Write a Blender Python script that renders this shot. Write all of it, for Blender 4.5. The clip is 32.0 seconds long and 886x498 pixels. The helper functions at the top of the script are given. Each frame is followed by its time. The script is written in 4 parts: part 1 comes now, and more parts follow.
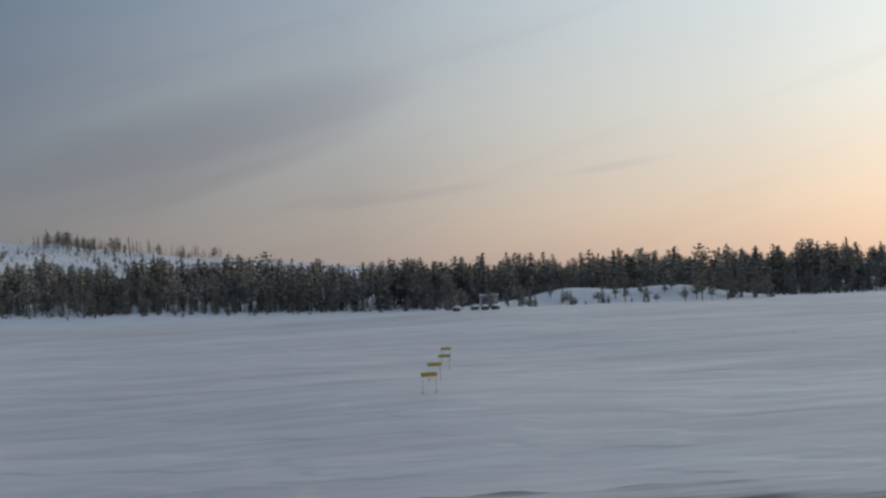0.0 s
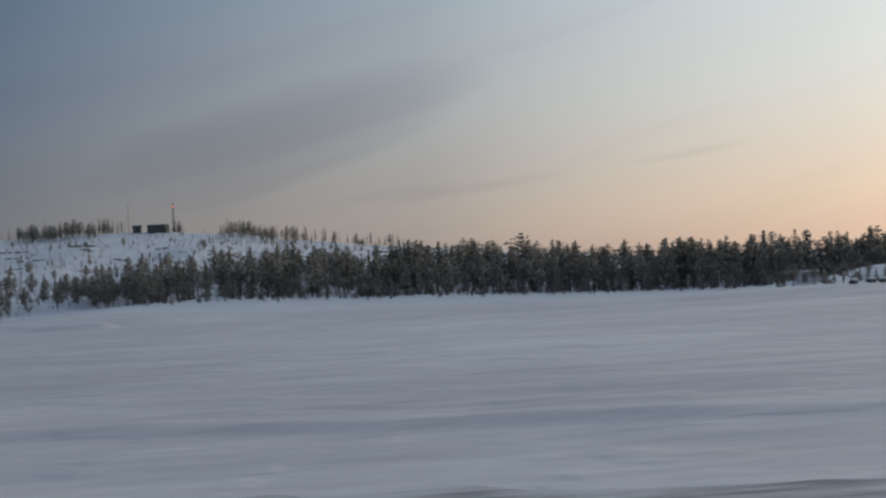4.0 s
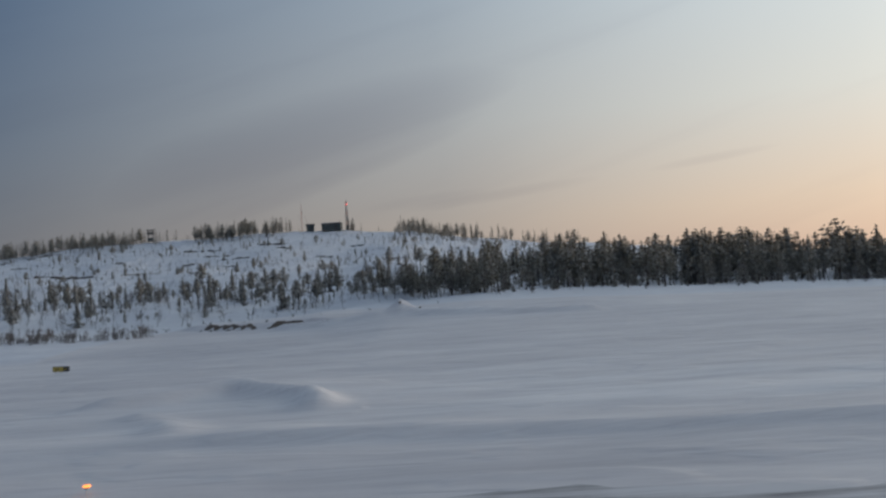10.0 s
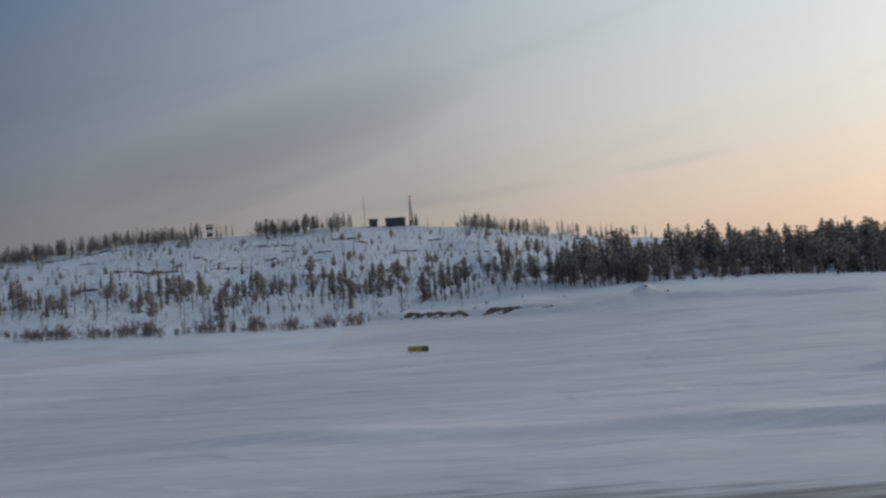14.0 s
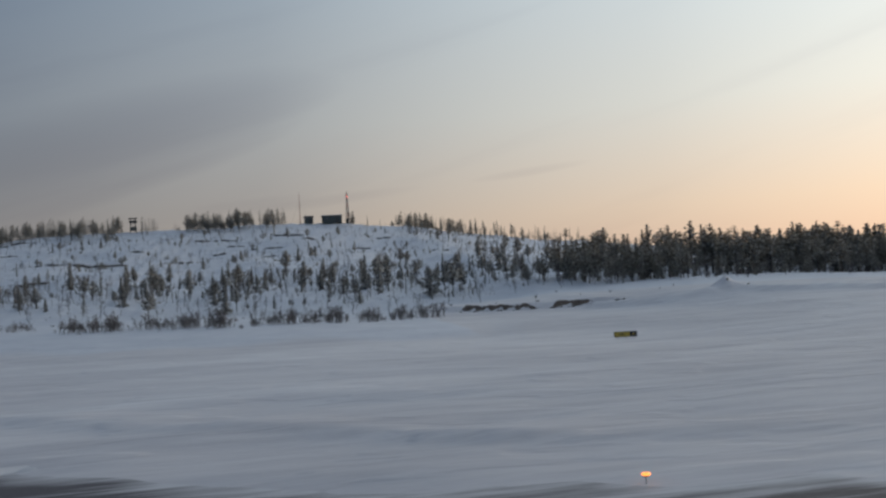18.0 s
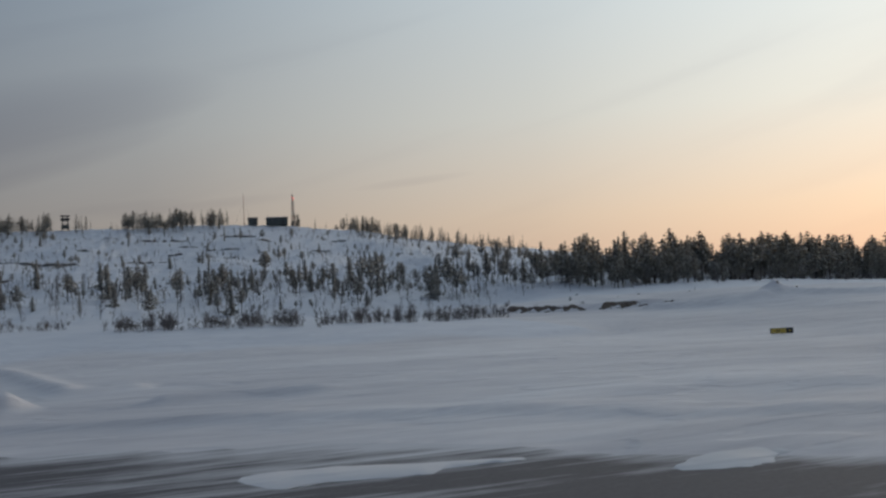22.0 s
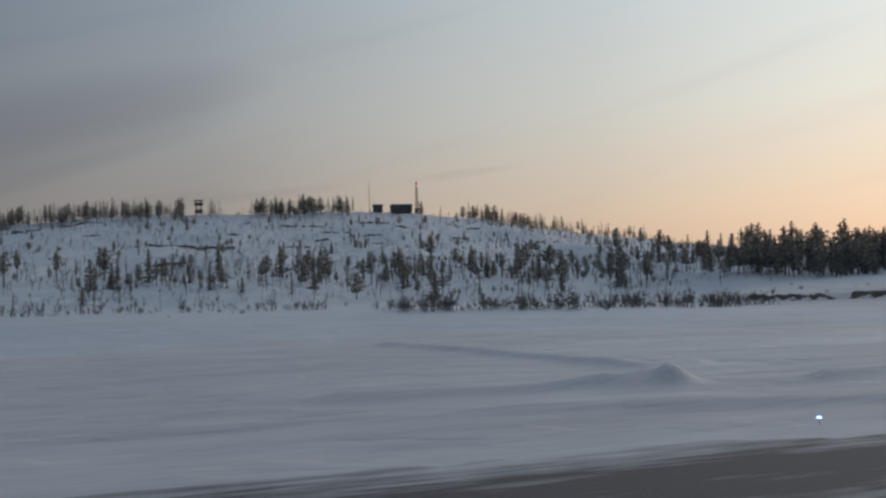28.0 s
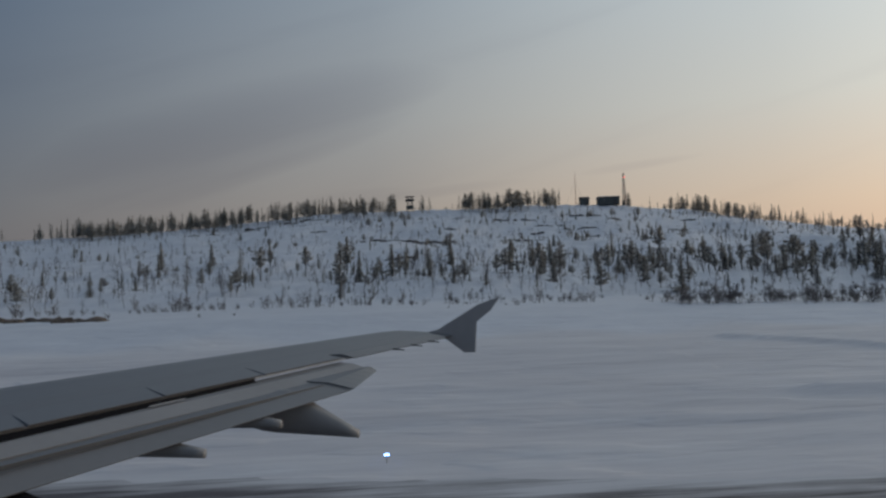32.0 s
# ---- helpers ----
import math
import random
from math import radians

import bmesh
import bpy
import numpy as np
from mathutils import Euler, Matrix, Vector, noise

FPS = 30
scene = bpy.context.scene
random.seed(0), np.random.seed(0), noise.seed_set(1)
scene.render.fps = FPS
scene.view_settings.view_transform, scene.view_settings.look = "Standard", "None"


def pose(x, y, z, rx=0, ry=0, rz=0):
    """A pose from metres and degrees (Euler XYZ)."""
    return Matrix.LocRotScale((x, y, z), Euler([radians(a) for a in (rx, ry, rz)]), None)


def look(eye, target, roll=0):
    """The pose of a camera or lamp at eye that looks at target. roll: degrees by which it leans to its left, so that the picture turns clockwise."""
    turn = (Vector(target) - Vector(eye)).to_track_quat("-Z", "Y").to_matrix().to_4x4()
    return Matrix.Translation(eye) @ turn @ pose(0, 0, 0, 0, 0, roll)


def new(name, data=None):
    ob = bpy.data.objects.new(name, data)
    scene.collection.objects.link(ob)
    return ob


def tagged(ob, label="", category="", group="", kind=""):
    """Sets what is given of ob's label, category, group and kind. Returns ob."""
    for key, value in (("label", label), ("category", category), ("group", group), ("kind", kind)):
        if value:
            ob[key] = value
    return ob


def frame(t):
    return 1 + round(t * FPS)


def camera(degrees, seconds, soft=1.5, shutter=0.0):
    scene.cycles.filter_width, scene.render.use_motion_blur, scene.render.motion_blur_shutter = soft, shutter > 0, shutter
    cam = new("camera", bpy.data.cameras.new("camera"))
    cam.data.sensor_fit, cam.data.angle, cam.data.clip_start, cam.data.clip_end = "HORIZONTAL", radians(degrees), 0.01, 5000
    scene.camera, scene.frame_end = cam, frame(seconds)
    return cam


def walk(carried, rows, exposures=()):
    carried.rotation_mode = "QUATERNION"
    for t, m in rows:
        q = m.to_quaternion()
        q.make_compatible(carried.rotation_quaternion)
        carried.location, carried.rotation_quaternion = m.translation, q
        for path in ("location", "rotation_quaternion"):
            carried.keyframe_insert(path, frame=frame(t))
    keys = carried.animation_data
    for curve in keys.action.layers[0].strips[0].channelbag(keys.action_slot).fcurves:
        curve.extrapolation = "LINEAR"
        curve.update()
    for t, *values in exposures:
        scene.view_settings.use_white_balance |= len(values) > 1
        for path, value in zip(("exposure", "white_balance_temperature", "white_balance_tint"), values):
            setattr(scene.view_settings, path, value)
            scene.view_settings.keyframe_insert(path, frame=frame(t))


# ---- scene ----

# ------------------------------------------------------------------ camera
cam = camera(54.29, 32.0, soft=2.5, shutter=0.15)
EYE = 5.175
# seconds, x, y, yaw, pitch, roll
PATH = [
    (0.0, 0.00, 0.00, -6.49, 2.23, -2.97),
    (0.5, -5.73, 0.58, -6.58, 2.09, -2.99),
    (1.0, -11.42, 1.16, -6.47, 1.98, -3.00),
    (1.5, -17.09, 1.77, -6.26, 1.86, -2.98),
    (2.0, -22.73, 2.40, -5.71, 1.74, -3.06),
    (2.5, -28.30, 3.04, -4.98, 1.65, -3.19),
    (3.0, -33.76, 3.68, -3.85, 1.66, -3.31),
    (3.5, -39.07, 4.31, -2.84, 1.75, -3.35),
    (4.0, -44.30, 4.94, -1.78, 1.92, -3.42),
    (4.5, -49.50, 5.56, -1.01, 2.02, -3.45),
    (5.0, -54.74, 6.20, -0.42, 2.11, -3.45),
    (5.5, -60.05, 6.84, 0.01, 2.18, -3.46),
    (6.0, -65.47, 7.51, 0.29, 2.23, -3.49),
    (6.5, -70.98, 8.20, 0.43, 2.27, -3.57),
    (7.0, -76.58, 8.93, 0.39, 2.31, -3.72),
    (7.5, -82.23, 9.72, 0.27, 2.35, -3.78),
    (8.0, -87.90, 10.54, 0.18, 2.40, -3.85),
    (8.5, -93.56, 11.39, -0.00, 2.45, -3.90),
    (9.0, -99.21, 12.24, -0.10, 2.46, -3.91),
    (9.5, -104.80, 13.08, -0.26, 2.50, -3.86),
    (10.0, -110.34, 13.89, -0.34, 2.51, -3.83),
    (10.5, -115.80, 14.65, -0.50, 2.50, -3.85),
    (11.0, -121.17, 15.38, -0.60, 2.47, -3.90),
    (11.5, -126.43, 16.07, -0.75, 2.47, -3.93),
    (12.0, -131.56, 16.73, -0.90, 2.49, -3.96),
    (12.5, -136.56, 17.38, -1.16, 2.50, -4.02),
    (13.0, -141.43, 18.02, -1.52, 2.49, -4.05),
    (13.5, -146.17, 18.69, -1.94, 2.49, -4.03),
    (14.0, -150.81, 19.41, -2.43, 2.52, -4.00),
    (14.5, -155.33, 20.19, -3.18, 2.55, -3.98),
    (15.0, -159.76, 21.04, -4.23, 2.50, -3.95),
    (15.5, -164.09, 21.95, -5.40, 2.41, -3.91),
    (16.0, -168.32, 22.91, -6.61, 2.32, -3.86),
    (16.5, -172.43, 23.93, -7.87, 2.24, -3.79),
    (17.0, -176.43, 24.97, -9.28, 2.21, -3.68),
    (17.5, -180.29, 26.03, -10.65, 2.21, -3.53),
    (18.0, -183.99, 27.09, -12.00, 2.26, -3.40),
    (18.5, -187.52, 28.17, -13.27, 2.34, -3.25),
    (19.0, -190.87, 29.29, -14.45, 2.47, -3.06),
    (19.5, -194.08, 30.44, -15.58, 2.52, -2.93),
    (20.0, -197.17, 31.66, -16.59, 2.51, -2.84),
    (20.5, -200.18, 32.93, -17.45, 2.50, -2.83),
    (21.0, -203.10, 34.23, -18.28, 2.47, -2.83),
    (21.5, -205.96, 35.55, -19.10, 2.44, -2.81),
    (22.0, -208.75, 36.87, -19.80, 2.44, -2.79),
    (22.5, -211.50, 38.19, -20.37, 2.44, -2.74),
    (23.0, -214.20, 39.52, -20.74, 2.47, -2.66),
    (23.5, -216.85, 40.83, -20.94, 2.52, -2.55),
    (24.0, -219.42, 42.10, -20.94, 2.62, -2.41),
    (24.5, -221.89, 43.30, -20.94, 2.72, -2.23),
    (25.0, -224.24, 44.40, -20.76, 2.91, -2.02),
    (25.5, -226.46, 45.40, -20.50, 3.10, -1.81),
    (26.0, -228.58, 46.28, -20.15, 3.20, -1.64),
    (26.5, -230.61, 47.06, -19.60, 3.12, -1.55),
    (27.0, -232.56, 47.73, -18.62, 2.77, -1.59),
    (27.5, -234.45, 48.30, -17.68, 2.37, -1.71),
    (28.0, -236.26, 48.81, -16.56, 2.04, -1.90),
    (28.5, -237.97, 49.28, -15.53, 1.85, -2.06),
    (29.0, -239.61, 49.72, -14.35, 1.78, -2.22),
    (29.5, -241.20, 50.15, -13.11, 1.77, -2.31),
    (30.0, -242.74, 50.60, -11.74, 1.81, -2.23),
    (30.5, -244.25, 51.04, -10.27, 1.86, -2.06),
    (31.0, -245.74, 51.50, -8.61, 1.94, -1.99),
    (31.5, -247.22, 51.94, -6.97, 2.01, -2.01),
    (32.0, -248.70, 52.37, -5.10, 2.09, -2.05),
]


def eye_pose(x, y, yaw, pitch, roll):
    """A camera pose from its place over the ground, its heading, its tilt and its lean."""
    a, p = radians(yaw), radians(pitch)
    ahead = Vector((-math.sin(a) * math.cos(p), math.cos(a) * math.cos(p), math.sin(p)))
    eye = Vector((x, y, EYE))
    return look(eye, eye + ahead, roll)


walk(cam, [(t, eye_pose(*row)) for t, *row in PATH], exposures=[(0.0, -0.18), (2.0, -0.19), (4.0, -0.23), (8.0, -0.22), (14.0, -0.20), (17.0, -0.24), (20.0, -0.39), (23.0, -0.45), (28.0, -0.50), (32.0, -0.54)])

# ------------------------------------------------------------------ sky and light
SUN_AZ, SUN_EL = 72.0, 2.0          # degrees to the right of +y, degrees above the horizon


def node(tree, kind, **values):
    n = tree.nodes.new(kind)
    for key, value in values.items():
        if key in n.inputs:
            n.inputs[key].default_value = value
        else:
            setattr(n, key, value)
    return n


def math_node(tree, op, a, b=None, clamp=False):
    n = tree.nodes.new("ShaderNodeMath")
    n.operation, n.use_clamp = op, clamp
    for i, v in enumerate((a, b)):
        if v is None:
            continue
        if isinstance(v, (int, float)):
            n.inputs[i].default_value = v
        else:
            tree.links.new(v, n.inputs[i])
    return n.outputs[0]


def ramp(tree, fac, stops, interpolation="EASE"):
    n = tree.nodes.new("ShaderNodeValToRGB")
    n.color_ramp.interpolation = interpolation
    while len(n.color_ramp.elements) < len(stops):
        n.color_ramp.elements.new(0.5)
    for e, (p, c) in zip(n.color_ramp.elements, stops):
        e.position = p
        e.color = (*c, 1) if len(c) == 3 else c
    tree.links.new(fac, n.inputs[0])
    return n.outputs[0]


def mix(tree, fac, a, b, blend="MIX"):
    n = tree.nodes.new("ShaderNodeMix")
    n.data_type, n.blend_type = "RGBA", blend
    for socket, v in ((n.inputs[0], fac), (n.inputs[6], a), (n.inputs[7], b)):
        if isinstance(v, (int, float)):
            socket.default_value = v
        elif isinstance(v, tuple):
            socket.default_value = (*v, 1)
        else:
            tree.links.new(v, socket)
    return n.outputs[2]


def build_world():
    world = bpy.data.worlds.new("dusk_sky")
    scene.world = world
    world.use_nodes = True
    t = world.node_tree
    t.nodes.clear()
    out = t.nodes.new("ShaderNodeOutputWorld")
    back = t.nodes.new("ShaderNodeBackground")
    t.links.new(back.outputs[0], out.inputs[0])
    sky = t.nodes.new("ShaderNodeTexSky")
    sky.sky_type, sky.sun_disc = "NISHITA", False
    sky.sun_elevation, sky.sun_rotation = radians(SUN_EL), radians(SUN_AZ)
    sky.air_density, sky.dust_density = 1.0, 1.5
    coord = t.nodes.new("ShaderNodeTexCoord").outputs["Generated"]
    sep = t.nodes.new("ShaderNodeSeparateXYZ")
    t.links.new(coord, sep.inputs[0])
    x, y, z = sep.outputs
    az = math_node(t, "ARCTAN2", x, y)                  # radians to the right of +y
    el = math_node(t, "ARCSINE", z)
    # nearness to the sun's azimuth: 1 towards it, 0 away from it
    off = math_node(t, "SUBTRACT", az, radians(SUN_AZ))
    near = math_node(t, "MULTIPLY_ADD", math_node(t, "COSINE", off), 0.5)
    near.node.inputs[2].default_value = 0.5
    e = math_node(t, "MULTIPLY", el, 1 / radians(60), clamp=True)
    cool = ramp(t, e, [(0.0, COOL[0]), (0.07, COOL[1]), (0.18, COOL[2]), (0.36, COOL[3]), (1.0, COOL[4])], "LINEAR")
    warm = ramp(t, e, [(0.0, WARM[0]), (0.07, WARM[1]), (0.18, WARM[2]), (0.36, WARM[3]), (1.0, WARM[4])], "LINEAR")
    between = ramp(t, e, [(0.0, BETWEEN[0]), (0.07, BETWEEN[1]), (0.18, BETWEEN[2]), (0.36, BETWEEN[3]), (1.0, BETWEEN[4])], "LINEAR")
    side = ramp(t, near, [(0.42, (0, 0, 0)), (0.66, (1, 1, 1))], "LINEAR")
    sunward = ramp(t, near, [(0.66, (0, 0, 0)), (0.85, (0.5, 0.5, 0.5)), (0.97, (1, 1, 1))], "LINEAR")
    base = mix(t, sunward, mix(t, side, cool, between), warm)
    base = mix(t, 0.10, base, mix(t, 1.0, sky.outputs[0], (0.35, 0.35, 0.35), "MULTIPLY"))
    # long thin streaks of high cloud, rising to the right
    tilt = radians(14.5)
    u = math_node(t, "ADD", math_node(t, "MULTIPLY", az, math.cos(tilt)), math_node(t, "MULTIPLY", el, math.sin(tilt)))
    v = math_node(t, "SUBTRACT", math_node(t, "MULTIPLY", el, math.cos(tilt)), math_node(t, "MULTIPLY", az, math.sin(tilt)))
    comb = t.nodes.new("ShaderNodeCombineXYZ")
    t.links.new(math_node(t, "MULTIPLY", u, 1.6), comb.inputs[0])
    t.links.new(math_node(t, "MULTIPLY", v, 13.0), comb.inputs[1])
    wisps = node(t, "ShaderNodeTexNoise", Scale=1.0, Detail=5.0, Roughness=0.5, Distortion=0.35)
    t.links.new(comb.outputs[0], wisps.inputs["Vector"])
    streak = ramp(t, wisps.outputs[0], [(0.46, (0, 0, 0)), (0.72, (1, 1, 1))])
    # one broad lens of grey cloud
    du = math_node(t, "MULTIPLY", math_node(t, "SUBTRACT", u, CLOUD[0]), 1 / CLOUD[2])
    dv = math_node(t, "MULTIPLY", math_node(t, "SUBTRACT", v, CLOUD[1]), 1 / CLOUD[3])
    wob = math_node(t, "MULTIPLY", math_node(t, "SUBTRACT", wisps.outputs[0], 0.5), 1.6)
    dv = math_node(t, "ADD", dv, wob)
    r2 = math_node(t, "ADD", math_node(t, "MULTIPLY", du, du), math_node(t, "MULTIPLY", dv, dv))
    lens = math_node(t, "SUBTRACT", 1.0, r2, clamp=True)
    cover = math_node(t, "ADD", math_node(t, "MULTIPLY", streak, 0.20), math_node(t, "MULTIPLY", lens, 0.62), clamp=True)
    low = math_node(t, "SUBTRACT", el, math_node(t, "MULTIPLY", az, math.tan(radians(5.2))))
    for cu, cv, ru, rv, strength in ((0.075, 0.0955, 0.12, 0.008, 0.24), (0.315, 0.093, 0.075, 0.006, 0.22), (-0.01, 0.104, 0.08, 0.008, 0.16)):
        du = math_node(t, "MULTIPLY", math_node(t, "SUBTRACT", az, cu), 1 / ru)
        dv = math_node(t, "MULTIPLY", math_node(t, "SUBTRACT", low, cv), 1 / rv)
        dv = math_node(t, "ADD", dv, math_node(t, "MULTIPLY", wob, 1.6))
        r2 = math_node(t, "ADD", math_node(t, "MULTIPLY", du, du), math_node(t, "MULTIPLY", dv, dv))
        thin = math_node(t, "MULTIPLY", math_node(t, "SUBTRACT", 1.0, r2, clamp=True), strength)
        cover = math_node(t, "ADD", cover, thin, clamp=True)
    cloud = mix(t, 1.0, base, (0.68, 0.68, 0.74), "MULTIPLY")
    base = mix(t, cover, base, cloud)
    t.links.new(base, back.inputs[0])
    back.inputs[1].default_value = SKY_STRENGTH
    return world


# colours of the sky from the horizon upwards, away from the sun, between and towards it
COOL = [(0.180, 0.186, 0.225), (0.172, 0.190, 0.238), (0.135, 0.177, 0.255), (0.087, 0.149, 0.260), (0.098, 0.147, 0.235)]
BETWEEN = [(0.405, 0.346, 0.335), (0.450, 0.408, 0.392), (0.440, 0.460, 0.482), (0.375, 0.463, 0.560), (0.190, 0.248, 0.335)]
WARM = [(1.28, 0.86, 0.60), (1.37, 1.05, 0.78), (1.28, 1.25, 1.12), (1.14, 1.29, 1.34), (0.45, 0.50, 0.57)]
CLOUD = (-0.085, 0.203, 0.25, 0.058)
SKY_STRENGTH = 1.0
build_world()

sun = new("sun", bpy.data.lights.new("sun", "SUN"))
sun.data.energy, sun.data.angle, sun.data.color = 1.0, radians(12), (1.0, 0.80, 0.62)
_a, _e = radians(SUN_AZ), radians(SUN_EL + 3)
sun.matrix_world = look((0, 0, 60), (-math.sin(_a) * math.cos(_e), -math.cos(_a) * math.cos(_e), 60 - math.sin(_e)))

# ------------------------------------------------------------------ materials
def material(name):
    m = bpy.data.materials.new(name)
    m.use_nodes = True
    t = m.node_tree
    return m, t, t.nodes["Principled BSDF"]


def noise_tex(t, scale, detail=4.0, rough=0.5, stretch=(1, 1, 1), turn=0.0, coord="Object"):
    c = t.nodes.new("ShaderNodeTexCoord")
    mp = t.nodes.new("ShaderNodeMapping")
    mp.inputs["Scale"].default_value = stretch
    mp.inputs["Rotation"].default_value = (0, 0, turn)
    t.links.new(c.outputs[coord], mp.inputs[0])
    n = node(t, "ShaderNodeTexNoise", Scale=scale, Detail=detail, Roughness=rough)
    t.links.new(mp.outputs[0], n.inputs["Vector"])
    return n.outputs[0]


def bump(t, bsdf, height, strength, distance=0.05):
    b = node(t, "ShaderNodeBump", Strength=strength, Distance=distance)
    t.links.new(height, b.inputs["Height"])
    t.links.new(b.outputs[0], bsdf.inputs["Normal"])


def plain(name, colour, rough=0.6, metal=0.0, scale=3.0, vary=0.2, relief=0.15, by_object=0.0):
    """A painted, stone or wooden surface: its colour with blotches, fine grain and a little relief."""
    m, t, b = material(name)
    lo = tuple(c * (1 - vary) for c in colour)
    hi = tuple(min(1, c * (1 + vary)) for c in colour)
    big, fine = noise_tex(t, scale), noise_tex(t, scale * 14, 3.0)
    f = math_node(t, "ADD", math_node(t, "MULTIPLY", big, 0.65), math_node(t, "MULTIPLY", fine, 0.35))
    col = ramp(t, f, [(0.3, lo), (0.7, hi)], "LINEAR")
    if by_object:
        info = t.nodes.new("ShaderNodeObjectInfo").outputs["Random"]
        k = math_node(t, "MULTIPLY_ADD", info, by_object)
        k.node.inputs[2].default_value = 1 - by_object / 2
        comb = t.nodes.new("ShaderNodeCombineColor")
        for i in range(3):
            t.links.new(k, comb.inputs[i])
        col = mix(t, 1.0, col, comb.outputs[0], "MULTIPLY")
    t.links.new(col, b.inputs["Base Color"])
    b.inputs["Roughness"].default_value, b.inputs["Metallic"].default_value = rough, metal
    if relief:
        bump(t, b, fine, relief, 0.02)
    return m


def snow_material(name, streaks):
    """Wind-packed snow: icy grey-blue crust, whiter drifted patches and thin wind ripples; streaks: how strongly they show.
    Where the mesh says "loose", it is unpacked snow, whiter and cooler, with soft lumps."""
    m, t, b = material(name)
    big = noise_tex(t, 0.040, 5.0, 0.58, (0.5, 1.0, 1.0), radians(11))
    band = noise_tex(t, 0.20, 6.0, 0.60, (0.22, 1.0, 1.0), radians(9))
    thin = noise_tex(t, 0.75, 5.0, 0.62, (0.16, 1.0, 1.0), radians(14))
    fine = noise_tex(t, 1.6, 6.0, 0.7, (0.35, 1.0, 1.0), radians(11))
    crisp = noise_tex(t, 1.5, 6.0, 0.62, (0.17, 1.0, 1.0), radians(13))
    f = math_node(t, "ADD", math_node(t, "MULTIPLY", big, 0.44), math_node(t, "MULTIPLY", band, 0.24))
    f = math_node(t, "ADD", f, math_node(t, "MULTIPLY", thin, 0.12))
    f = math_node(t, "ADD", f, math_node(t, "MULTIPLY", crisp, 0.20))
    crust = tuple(0.80 - streaks * (0.80 - c) for c in (0.600, 0.580, 0.600))
    packed = tuple(0.80 - streaks * (0.80 - c) for c in (0.710, 0.688, 0.703))
    col = ramp(t, f, [(0.39, crust), (0.465, packed), (0.525, (0.785, 0.762, 0.770)), (0.595, (0.893, 0.872, 0.874))], "LINEAR")
    loose = t.nodes.new("ShaderNodeAttribute")
    loose.attribute_name = "loose"
    lumps = ramp(t, noise_tex(t, 0.22, 5.0, 0.6), [(0.3, (0.74, 0.752, 0.80)), (0.7, (0.85, 0.862, 0.895))], "LINEAR")
    col = mix(t, math_node(t, "MULTIPLY", loose.outputs["Fac"], 0.9), col, lumps)
    t.links.new(col, b.inputs["Base Color"])
    b.inputs["Roughness"].default_value = 0.62
    b.inputs["Specular IOR Level"].default_value = 0.3
    h = math_node(t, "ADD", math_node(t, "MULTIPLY", band, 0.8), math_node(t, "MULTIPLY", thin, 0.30))
    h = math_node(t, "ADD", h, math_node(t, "MULTIPLY", fine, 0.20))
    h = math_node(t, "ADD", h, math_node(t, "MULTIPLY", crisp, 0.22))
    ridge = ramp(t, noise_tex(t, 0.26, 3.0, 0.5, (0.42, 1.0, 1.0), radians(24)), [(0.50, (0, 0, 0)), (0.56, (1, 1, 1)), (0.80, (0.6, 0.6, 0.6))], "EASE")
    h = math_node(t, "ADD", h, math_node(t, "MULTIPLY", ridge, 0.42))
    bump(t, b, h, 0.42, 0.30)
    return m


def asphalt_material():
    """Dark paving swept by blown snow that lies in long thin streaks."""
    m, t, b = material("asphalt_with_blown_snow")
    grain = noise_tex(t, 6.0, 6.0, 0.7)
    patch = noise_tex(t, 0.30, 5.0, 0.6, (0.12, 1.0, 1.0), radians(17))
    thin = noise_tex(t, 2.2, 5.0, 0.65, (0.09, 1.0, 1.0), radians(17))
    f = math_node(t, "ADD", math_node(t, "MULTIPLY", patch, 0.62), math_node(t, "MULTIPLY", thin, 0.38))
    side = t.nodes.new("ShaderNodeAttribute")
    side.attribute_name = "verge"
    f = math_node(t, "ADD", f, math_node(t, "MULTIPLY", side.outputs["Fac"], 0.15))
    cover = ramp(t, f, [(0.51, (0, 0, 0)), (0.67, (1, 1, 1))], "LINEAR")
    dark = ramp(t, grain, [(0.3, (0.082, 0.074, 0.080)), (0.7, (0.132, 0.120, 0.127))], "LINEAR")
    col = mix(t, math_node(t, "MULTIPLY", cover, 0.95), dark, (0.74, 0.73, 0.745))
    t.links.new(col, b.inputs["Base Color"])
    b.inputs["Roughness"].default_value = 0.7
    bump(t, b, grain, 0.3, 0.01)
    return m


